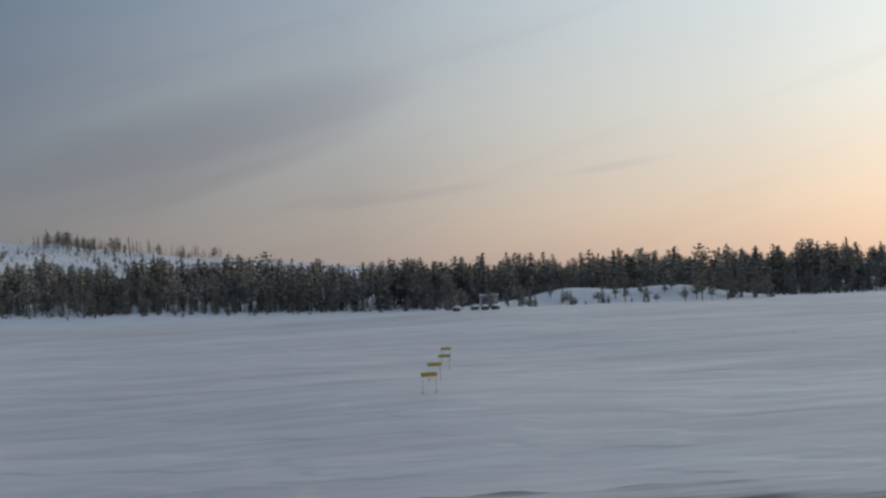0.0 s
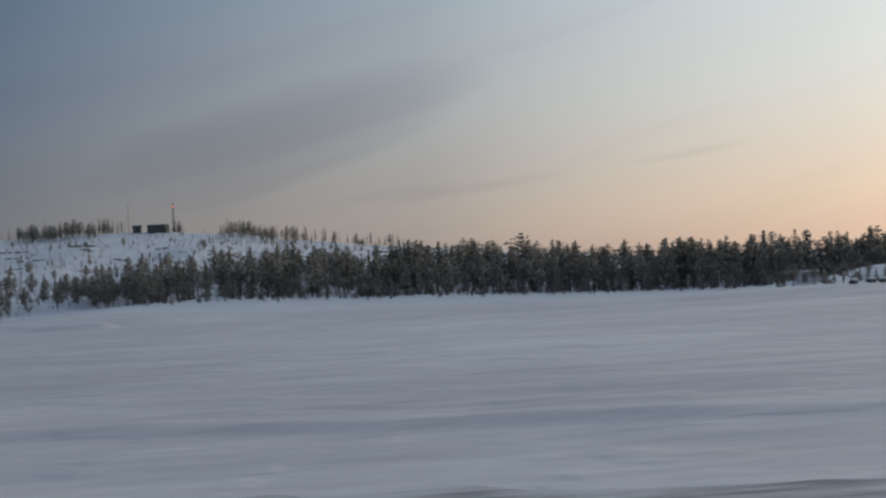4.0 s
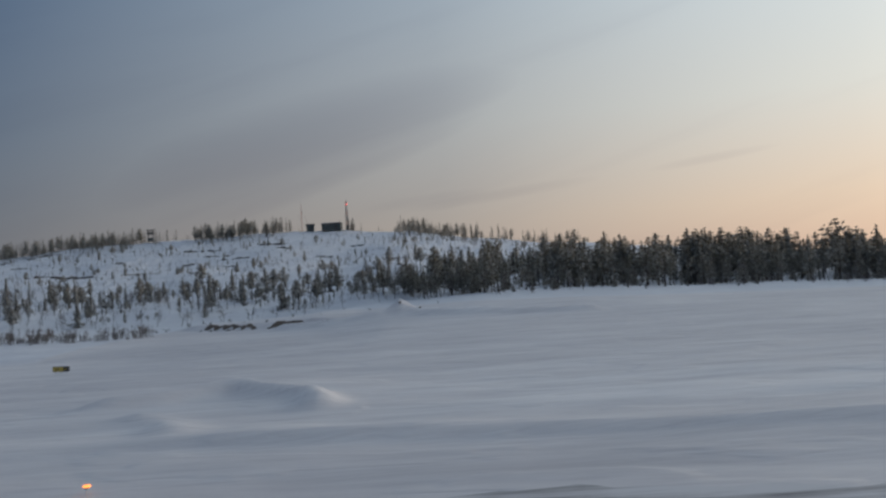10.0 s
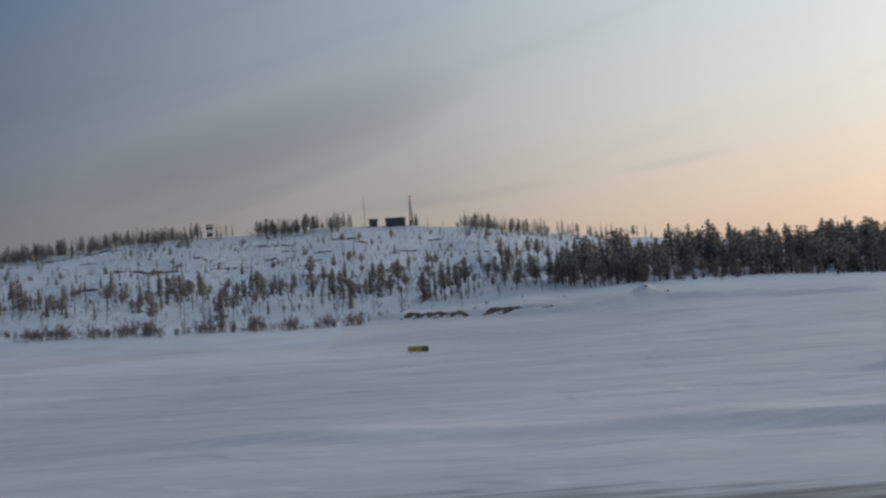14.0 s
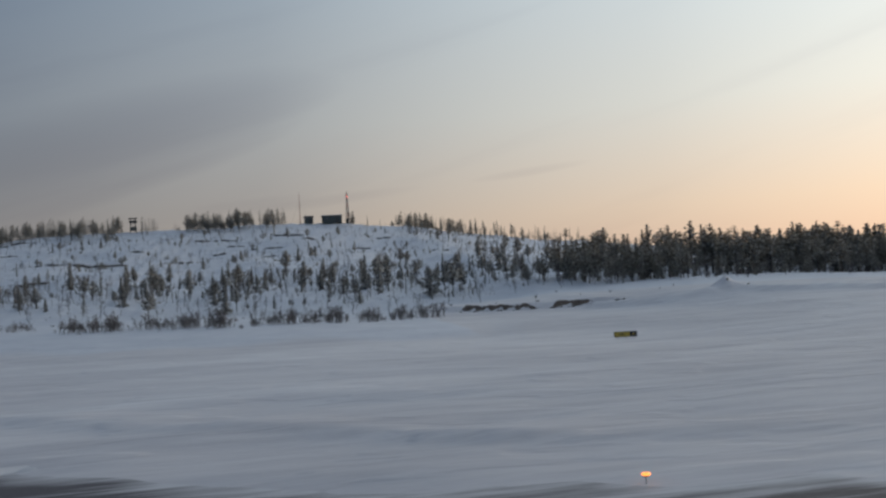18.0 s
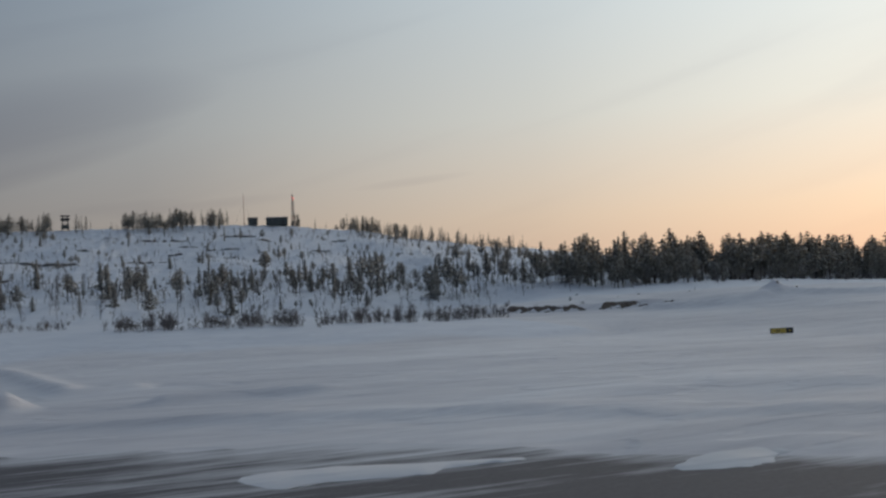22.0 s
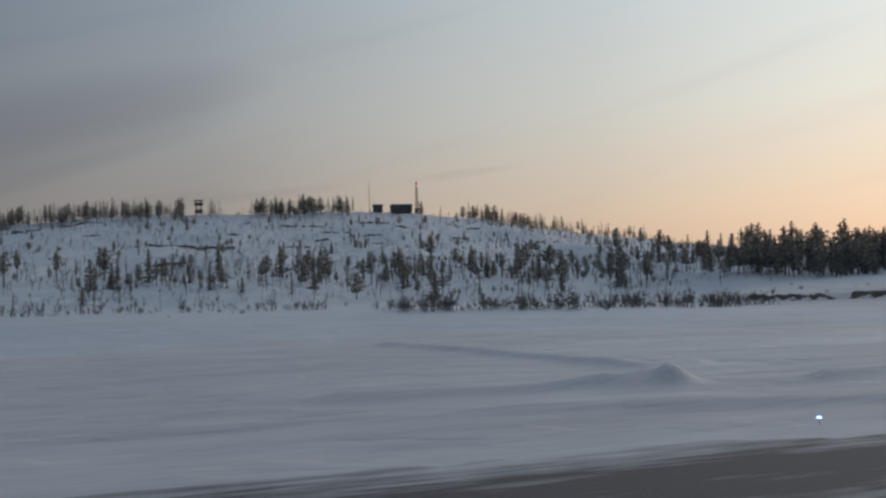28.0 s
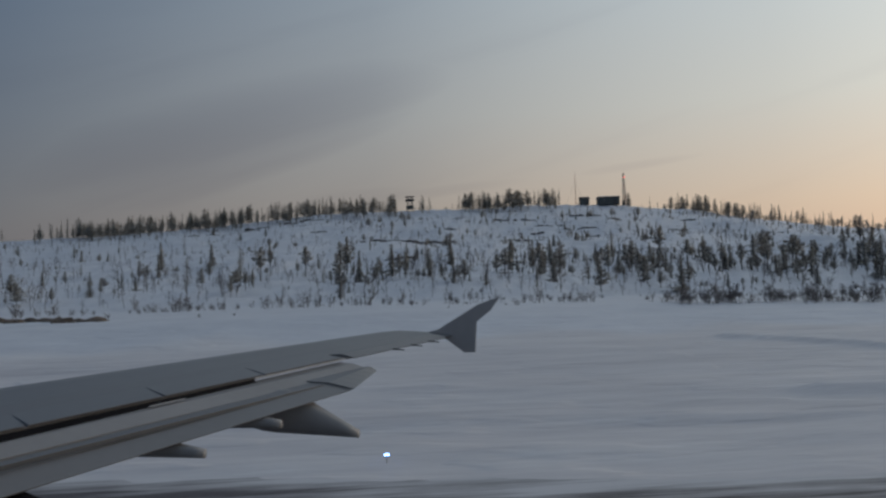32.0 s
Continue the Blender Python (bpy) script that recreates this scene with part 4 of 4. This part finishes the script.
for k, (bx, by) in enumerate(((15.4, 122.0), (18.0, 122.3), (19.4, 121.8), (21.0, 122.2))):
    rngb = np.random.RandomState(60 + k)
    b = thing("boulder", (bx, by, float(height(bx, by)) - 0.1), "dark round boulder capped with fresh snow", "boulder", "snow-capped boulders")
    bm = bmesh.new()
    boulder(bm, (0, 0, 0.3), (0.62, 0.55, 0.45), rngb)
    part("stone", bm, ROCK, b, smooth=True)
    bm = bmesh.new()
    boulder(bm, (0, 0, 0.62), (0.60, 0.52, 0.24), rngb, 0.1)
    part("snow_cap", bm, SNOW_SOFT, b, "rounded cap of white snow", smooth=True)


# ------------------------------------------------------------------ on the hilltop
def top(x, y):
    return float(height(x, y))


def build_hut():
    x, y = -154.5, 380.0
    hut = thing("equipment_hut", (x, y, top(x, y) - 0.2), "dark green flat-roofed equipment hut on the hilltop", "hut", turn=-4)
    part("wall", box((8.0, 5.0, 2.9), (0, 0, 1.45), 0.05), HUT_WALL, hut)
    for k in range(9):
        part("cladding_rib", box((0.07, 0.06, 2.7), (-3.8 + k * 0.95, -2.53, 1.45)), HUT_WALL, hut)
    part("roof", box((8.5, 5.5, 0.20), (0, 0, 3.0), 0.04), DARK_STEEL, hut)
    bm = box((8.2, 5.2, 0.26), (0, 0, 3.22), 0.1)
    part("roof_snow", bm, SNOW_SOFT, hut, "thin layer of snow", smooth=True)
    door = part("door", box((1.0, 0.08, 2.1), (2.2, -2.56, 1.15), 0.02), DARK_STEEL, hut)
    part("handle", rod((1.85, -2.64, 1.1), (1.85, -2.64, 1.3), 0.03), STEEL, door)
    part("vent", box((0.6, 0.1, 0.5), (-2.0, -2.57, 2.1), 0.02), STEEL, hut)
    for ax, tall in ((-3.4, 1.3), (-0.6, 0.8), (3.1, 1.0)):
        part("roof_aerial", rod((ax, 1.2, 3.1), (ax, 1.2, 3.3 + tall), 0.05, 0.03), DARK_STEEL, hut)
    x, y = -163.8, 380.5
    small = thing("small_hut", (x, y, top(x, y) - 0.2), "small dark hut beside the thin mast", "hut", turn=6)
    part("wall", box((3.2, 2.6, 2.4), (0, 0, 1.2), 0.04), HUT_WALL, small)
    bm = bmesh.new()
    vs = [bm.verts.new(c) for c in ((-1.9, -1.6, 2.35), (1.9, -1.6, 2.35), (1.9, 1.6, 2.35), (-1.9, 1.6, 2.35), (-1.9, 0, 3.2), (1.9, 0, 3.2))]
    for f in ((0, 1, 5, 4), (2, 3, 4, 5), (0, 4, 3), (1, 2, 5), (0, 3, 2, 1)):
        bm.faces.new([vs[i] for i in f])
    part("roof", bm, DARK_STEEL, small)
    part("door", box((0.85, 0.07, 1.9), (0.4, -1.33, 1.0), 0.02), DARK_STEEL, small)


def build_mast():
    x, y = -148.0, 380.0
    mast = thing("lattice_mast", (x, y, top(x, y) - 0.3), "red and grey steel lattice mast with a red warning lamp", "mast", turn=20)
    h, w0, w1 = 12.6, 1.25, 0.34
    n = 12
    corner = [(1, 1), (-1, 1), (-1, -1), (1, -1)]

    def at(k, c):
        w = w0 + (w1 - w0) * k / n
        return Vector((corner[c % 4][0] * w / 2, corner[c % 4][1] * w / 2, h * k / n))

    for c in range(4):
        part("leg", rod(at(0, c), at(n, c), 0.085, 0.06), STEEL, mast)
    for k in range(n):
        bm = bmesh.new()
        for c in range(4):
            rod(at(k, c), at(k + 1, c + 1), 0.045, sides=4, bm=bm)
            rod(at(k + 1, c), at(k + 1, c + 1), 0.045, sides=4, bm=bm)
        part("bracing", bm, RED_PAINT if k % 4 > 1 else STEEL, mast)
    lamp = part("lamp_base", rod((0, 0, h), (0, 0, h + 0.3), 0.12), DARK_STEEL, mast)
    bm = bmesh.new()
    bmesh.ops.create_uvsphere(bm, u_segments=10, v_segments=6, radius=0.2, matrix=Matrix.Translation((0.0, -0.42, h - 1.4)))
    part("warning_lamp", bm, RED_LAMP, mast, "glowing red warning lamp", smooth=True)
    part("whip_aerial", rod((0, 0, h + 0.3), (0, 0, h + 1.6), 0.03, 0.012), STEEL, mast)
    for k, z in enumerate((2.2, 3.6, 4.6)):
        bm = rod((0.30, -0.2, z), (0.62, -0.42, z), 0.40, 0.40, sides=14)
        part("dish", bm, DARK_STEEL, mast)
    part("cable_box", box((0.9, 0.7, 2.2), (0.1, 0.5, 1.2), 0.04), DARK_STEEL, mast)
    x, y = -167.2, 380.0
    thin = thing("pole_mast", (x, y, top(x, y) - 0.3), "slim dull red pole mast held by guy wires", "mast")
    part("pole", rod((0, 0, 0), (0, 0, 12.2), 0.11, 0.07, 8), RED_PAINT, thin)
    part("whip_aerial", rod((0, 0, 12.2), (0, 0, 13.6), 0.04, 0.015), STEEL, thin)
    for k in range(3):
        a = k * 2.094 + 0.4
        gx, gy = 4.2 * math.cos(a), 4.2 * math.sin(a)
        part("guy_wire", rod((gx, gy, top(x + gx, y + gy) - top(x, y) + 0.3), (0, 0, 9.5), 0.018, sides=4), DARK_STEEL, thin)


def build_tower():
    x, y = -231.5, 380.0
    tower = thing("lookout_tower", (x, y, top(x, y) - 0.3), "dark lookout tower with a wide flat top on the hill", "tower", turn=12)
    tower.scale = (0.78, 0.78, 0.90)
    for c in ((1, 1), (-1, 1), (-1, -1), (1, -1)):
        part("leg", rod((c[0] * 1.35, c[1] * 1.35, 0), (c[0] * 1.0, c[1] * 1.0, 6.2), 0.14, 0.11), DARK_STEEL, tower)
    for k, z in enumerate((1.2, 2.6, 4.0)):
        bm = bmesh.new()
        w = 1.35 - 0.35 * z / 6.2
        v = 1.35 - 0.35 * (z + 1.3) / 6.2
        for s in (1, -1):
            rod((w, s * w, z), (-v, s * v, z + 1.3), 0.06, bm=bm)
            rod((s * w, w, z), (s * v, -v, z + 1.3), 0.06, bm=bm)
        part("bracing", bm, DARK_STEEL, tower)
    part("lower_platform", box((3.0, 3.0, 1.5), (0, 0, 1.9), 0.05), HUT_WALL, tower)
    part("platform", box((3.6, 3.6, 0.16), (0, 0, 4.55), 0.02), DARK_STEEL, tower)
    for s in (1, -1):
        part("railing", box((3.5, 0.07, 0.75), (0, s * 1.75, 5.0)), DARK_STEEL, tower)
        part("railing", box((0.07, 3.4, 0.75), (s * 1.75, 0, 5.0)), DARK_STEEL, tower)
    part("roof", box((4.0, 4.0, 0.30), (0, 0, 6.35), 0.05), DARK_STEEL, tower)


def build_shed():
    """A low pale store with snow on its roof, half hidden by the trees."""
    x, y = 26.3, 160.0
    shed = thing("small_shed", (x, y, top(x, y) - 0.15), "low pale shed with a snow-covered roof among pines", "shed", turn=-8)
    part("wall", box((3.4, 2.4, 1.7), (0, 0, 0.85), 0.03), PALE_PAINT, shed)
    part("roof", box((3.8, 2.8, 0.12), (0, 0, 1.76), 0.03), STEEL, shed)
    part("roof_snow", box((3.7, 2.7, 0.34), (0, 0, 1.98), 0.12), SNOW_SOFT, shed, "thick rounded layer of snow", smooth=True)
    door = part("door", box((0.9, 0.06, 1.5), (-0.8, -1.22, 0.8), 0.02), STEEL, shed)
    part("handle", rod((-0.5, -1.28, 0.75), (-0.5, -1.28, 0.9), 0.02), DARK_STEEL, door)


build_shed()
build_hut()
build_mast()
build_tower()


# ------------------------------------------------------------------ beside the runway
def edge_lamp(x, y, mat, colour, wide):
    """A low edge lamp on its post in a small hollow of the snow; wide: the radius of its lens."""
    z = max(float(height(x, y)), 0.0)
    lamp = thing("edge_lamp", (x, y, z - 0.20), f"low lit {colour} edge lamp standing in the snow", "lamp", f"{colour} edge lamps")
    part("base_plate", rod((0, 0, 0.0), (0, 0, 0.10), 0.17, 0.15, 14), DARK_STEEL, lamp)
    part("post", rod((0, 0, 0.10), (0, 0, 0.38), 0.018, 0.018, 10), PALE_PAINT, lamp)
    part("collar", rod((0, 0, 0.38), (0, 0, 0.41), 0.06, 0.09, 14), DARK_STEEL, lamp)
    bm = bmesh.new()
    bmesh.ops.create_uvsphere(bm, u_segments=14, v_segments=8, radius=wide, matrix=Matrix.Translation((0, 0, 0.44)) @ Matrix.Diagonal((1.3, 1.3, 0.50, 1)))
    part("lens", bm, mat, lamp, f"glowing {colour} glass lens", smooth=True)
    part("cap", rod((0, 0, 0.478), (0, 0, 0.490), 0.03, 0.015, 12), DARK_STEEL, lamp)
    return lamp


for x, y in ((-17.96, 24.26), (-67.0, 30.9), (-120.6, 38.4), (-175.05, 46.95)):
    edge_lamp(x, y, AMBER, "amber", 0.088)
for x, y in ((-216.4, 72.8), (-248.3, 77.3)):
    edge_lamp(x, y, BLUE, "blue", 0.065)


def approach_unit(x, y):
    """A yellow approach-slope lamp box on legs."""
    z = float(height(x, y))
    unit = thing("approach_lamp_unit", (x, y, z - 0.05), "yellow box-shaped approach lamp unit on thin legs in snow", "lamp unit", "row of approach lamp units", turn=-4)
    part("housing", box((0.70, 0.50, 0.15), (0, 0, 0.86), 0.045), YELLOW, unit)
    part("hood", box((0.74, 0.22, 0.03), (0, -0.20, 0.945), 0.010), YELLOW, unit)
    part("front_panel", box((0.02, 0.40, 0.11), (0.355, 0, 0.86)), BLACK, unit)
    for lx, ly in ((0.30, 0.20), (-0.30, 0.20), (0.30, -0.20), (-0.30, -0.20)):
        leg = part("leg", rod((lx, ly, 0), (lx, ly, 0.79), 0.008, 0.008, 8), PALE_PAINT, unit)
        part("flange", rod((lx, ly, 0.04), (lx, ly, 0.08), 0.05, 0.05, 10), PALE_PAINT, leg)


for x, y in ((3.4, 37.8), (4.3, 44.5), (5.7, 52.5), (6.6, 59.5)):
    approach_unit(x, y)


def taxi_sign():
    x, y = -150.3, 104.4
    sign = thing("taxiway_sign", (x, y, float(height(x, y)) - 0.05), "yellow taxiway sign with a black end panel standing in snow", "sign", turn=-22)
    part("frame", box((2.15, 0.20, 0.52), (0, 0, 0.42), 0.03), DARK_STEEL, sign)
    part("yellow_panel", box((1.42, 0.02, 0.44), (-0.32, -0.108, 0.42), 0.005), YELLOW, sign)
    part("black_panel", box((0.62, 0.02, 0.44), (0.73, -0.108, 0.42), 0.005), BLACK, sign)
    part("legend_bar", box((0.42, 0.012, 0.10), (-0.4, -0.122, 0.42)), BLACK, sign)
    part("legend_bar", box((0.26, 0.012, 0.10), (0.73, -0.122, 0.42)), YELLOW, sign)
    for lx in (-0.8, 0.0, 0.8):
        part("leg", rod((lx, 0, 0), (lx, 0, 0.2), 0.035, 0.035, 8), STEEL, sign)


taxi_sign()


# ------------------------------------------------------------------ the aircraft's wing
def loft(stations, mat_bm=None):
    """Skin over rings of points, closed at both ends."""
    bm = bmesh.new()
    rings = [[bm.verts.new(p) for p in ring] for ring in stations]
    n = len(rings[0])
    for a, b in zip(rings, rings[1:]):
        for k in range(n):
            bm.faces.new((a[k], a[(k + 1) % n], b[(k + 1) % n], b[k]))
    bm.faces.new(rings[0][::-1])
    bm.faces.new(rings[-1])
    bmesh.ops.recalc_face_normals(bm, faces=bm.faces)
    return bm


def wing_level(l):
    return -1.487 + 0.0349 * l + EYE


def lead(l):
    return 6.20 - 0.56 * (l - 9.36)


def trail(l):
    return 4.88 - 0.43 * (l - 7.35) if l > 5.5 else 5.68


def wing_ring(l):
    a, b, z = lead(l), trail(l), wing_level(l)
    c = a - b
    up = ((0, 0.0), (0.03, 0.035), (0.12, 0.062), (0.35, 0.075), (0.65, 0.052), (0.93, 0.012), (1.0, 0.0))
    dn = ((0.99, -0.012), (0.65, -0.045), (0.35, -0.06), (0.1, -0.035), (0.015, -0.015))
    return [(l, a - c * s, z + c * h) for s, h in up + dn]


def slab(l0, l1, front, back, drop_front, drop_back, thick, steps=5, arch=0.03, skew=0.0):
    """A thin panel between two lines that run along the wing; skew: how far its ends lean outwards towards the front."""
    rings = []
    for k in range(steps + 1):
        l = l0 + (l1 - l0) * k / steps
        f, b = front(l), back(l)
        z0, z1 = wing_level(l) - drop_front(l), wing_level(l) - drop_back(l)
        zm = (z0 + z1) / 2 + arch
        m = (f + b) / 2
        lf, lm = l + skew * (f - b), l + skew * (m - b)
        rings.append([(lf, f, z0 - thick * 0.3), (lf, f - 0.02, z0), (lm, m, zm), (l, b, z1), (l, b + 0.01, z1 - 0.012), (lm, m, zm - thick), (lf, f - 0.04, z0 - thick)])
    return loft(rings)


def canoe(l, f_tip, f_nose, z_top, z_low, wide, rise=0.10):
    """A flap-track fairing: a rounded shell whose back slopes down to a blunt tail and whose keel rises towards the nose."""
    rings = []
    n = 14
    for k in range(n + 1):
        s = k / n
        y = f_nose + (f_tip - f_nose) * s
        nose = math.sin(min(1.0, 0.12 + s * 1.7) * 1.57)
        w = wide * nose * (1 - 0.60 * max(0, s - 0.45) / 0.55)
        low = z_top + (z_low + rise * (1 - s) - z_top) * nose
        t = z_top + (z_low + 0.09 - z_top) * max(0, s - 0.60) / 0.40
        mid = (t + low) / 2
        rings.append([(l + w * math.cos(a), y, mid + (t - low) / 2 * math.copysign(abs(math.sin(a)) ** 0.6, math.sin(a))) for a in np.linspace(0, 6.2832, 14, endpoint=False)])
    return loft(rings)


def build_wing():
    at, turn = (-248.70, 52.37, 0.0), 78.65
    wing = thing("aircraft_wing", at, "light grey airliner wing with lowered flaps and a tip fence", "wing", turn=turn)
    part("wing_box", loft([wing_ring(l) for l in (2.2, 4.2, 5.5, 7.0, 9.0, 11.0, 13.0, 14.4, 15.1)]), WING_GREY, wing, smooth=False)
    # spoiler panels on the upper skin, with dark joints between them
    for l0, l1 in ((5.7, 7.55), (7.59, 9.06), (9.10, 10.55), (10.59, 12.05)):
        part("spoiler", slab(l0, l1, lambda l: trail(l) + 0.85, lambda l: trail(l) - 0.03, lambda l: -0.145, lambda l: -0.022, 0.012, 3, 0.010, 0.8), WING_GREY, wing)
    # the gap's shade is painted: a black strip laid over the opening
    part("flap_gap_shade", slab(5.6, 10.42, lambda l: trail(l) + 0.0, lambda l: trail(l) - 0.17 + 0.026 * (l - 5.6), lambda l: 0.015, lambda l: 0.05, 0.05, arch=0.0), WING_SHADE, wing, "black strip painted as the shade in the flap gap")
    part("shroud_edge", slab(10.42, 12.15, lambda l: trail(l) + 0.0, lambda l: trail(l) - 0.022, lambda l: -0.004, lambda l: 0.0, 0.012, arch=0.0), BARE_METAL, wing, "bright bare metal edge")
    part("shroud_edge", slab(8.80, 9.25, lambda l: trail(l) - 0.098, lambda l: trail(l) - 0.110, lambda l: 0.034, lambda l: 0.037, 0.008, arch=0.0), BARE_METAL, wing, "bright bare metal edge")
    part("flap_vane", slab(5.6, 12.1, lambda l: trail(l) + 0.06, lambda l: trail(l) - 0.40, lambda l: 0.045, lambda l: 0.150, 0.05), WING_DARK, wing)
    flap = part("flap", slab(5.6, 10.9, lambda l: trail(l) - 0.22, lambda l: trail(l) - 0.92, lambda l: 0.135, lambda l: 0.36 - 0.022 * (l - 5.6), 0.07), WING_GREY, wing)
    part("flap_joint", slab(5.6, 10.8, lambda l: trail(l) - 0.605, lambda l: trail(l) - 0.625, lambda l: 0.186, lambda l: 0.195, 0.012), DARK_STEEL, flap)
    part("flap_tip", slab(10.9, 12.15, lambda l: trail(l) - 0.30, lambda l: trail(l) - 0.95 + 0.38 * (l - 10.9), lambda l: 0.12, lambda l: 0.23 - 0.04 * (l - 10.9), 0.06), WING_GREY, wing)
    part("aileron", slab(12.25, 14.75, lambda l: trail(l) + 0.30, lambda l: trail(l) - 0.10, lambda l: -0.05, lambda l: 0.0, 0.03), WING_GREY, wing)
    for l in (13.2, 13.7, 14.2):
        part("static_wick", rod((l, trail(l) - 0.08, wing_level(l)), (l, trail(l) - 0.26, wing_level(l) - 0.02), 0.014, 0.008), BLACK, wing)
    # flap-track fairings
    part("flap_track_fairing", canoe(10.35, 2.24, 4.3, EYE - 1.26, EYE - 1.86, 0.22, 0.16), WING_DARK, wing, smooth=True)
    part("flap_track_fairing", canoe(9.45, 2.92, 4.4, EYE - 1.38, EYE - 1.58, 0.13, 0.03), WING_DARK, wing, smooth=True)
    part("flap_track_fairing", canoe(8.35, 3.37, 4.8, EYE - 1.46, EYE - 1.68, 0.13, 0.05), WING_DARK, wing, smooth=True)
    # innermost one takes the black colour in place of real shade
    part("flap_track_fairing", canoe(6.75, 4.05, 5.3, EYE - 1.52, EYE - 1.80, 0.14), WING_SHADE, wing, "fairing coloured black to look shaded")
    # tip fence: an arrow-shaped plate above and below the tip
    bm = bmesh.new()
    outline = ((2.15, -0.93), (1.80, -0.86), (1.08, -0.44), (0.69, -0.31), (0.86, -0.55), (1.11, -0.74), (1.15, -1.27), (1.34, -1.27), (1.66, -1.02), (2.0, -0.99))
    side_a = [bm.verts.new((15.10, f, EYE + z)) for f, z in outline]
    side_b = [bm.verts.new((15.16, f, EYE + z)) for f, z in outline]
    bm.faces.new(side_a)
    bm.faces.new(side_b[::-1])
    for k in range(len(outline)):
        j = (k + 1) % len(outline)
        bm.faces.new((side_a[k], side_b[k], side_b[j], side_a[j]))
    bmesh.ops.recalc_face_normals(bm, faces=bm.faces)
    part("tip_fence", bm, WING_PALE, wing)
    # main landing gear on which it stands
    part("gear_strut", rod((3.4, 6.6, 0.55), (3.4, 6.6, EYE - 1.5), 0.13, 0.15, 12), STEEL, wing)
    part("gear_axle", rod((2.85, 6.6, 0.57), (3.95, 6.6, 0.57), 0.07, 0.07, 10), STEEL, wing)
    for l in (2.95, 3.85):
        wheel = part("wheel", rod((l - 0.2, 6.6, 0.575), (l + 0.2, 6.6, 0.575), 0.57, 0.57, 24), TYRE, wing)
        part("rim", rod((l - 0.21, 6.6, 0.575), (l + 0.21, 6.6, 0.575), 0.26, 0.26, 16), STEEL, wheel)


build_wing()
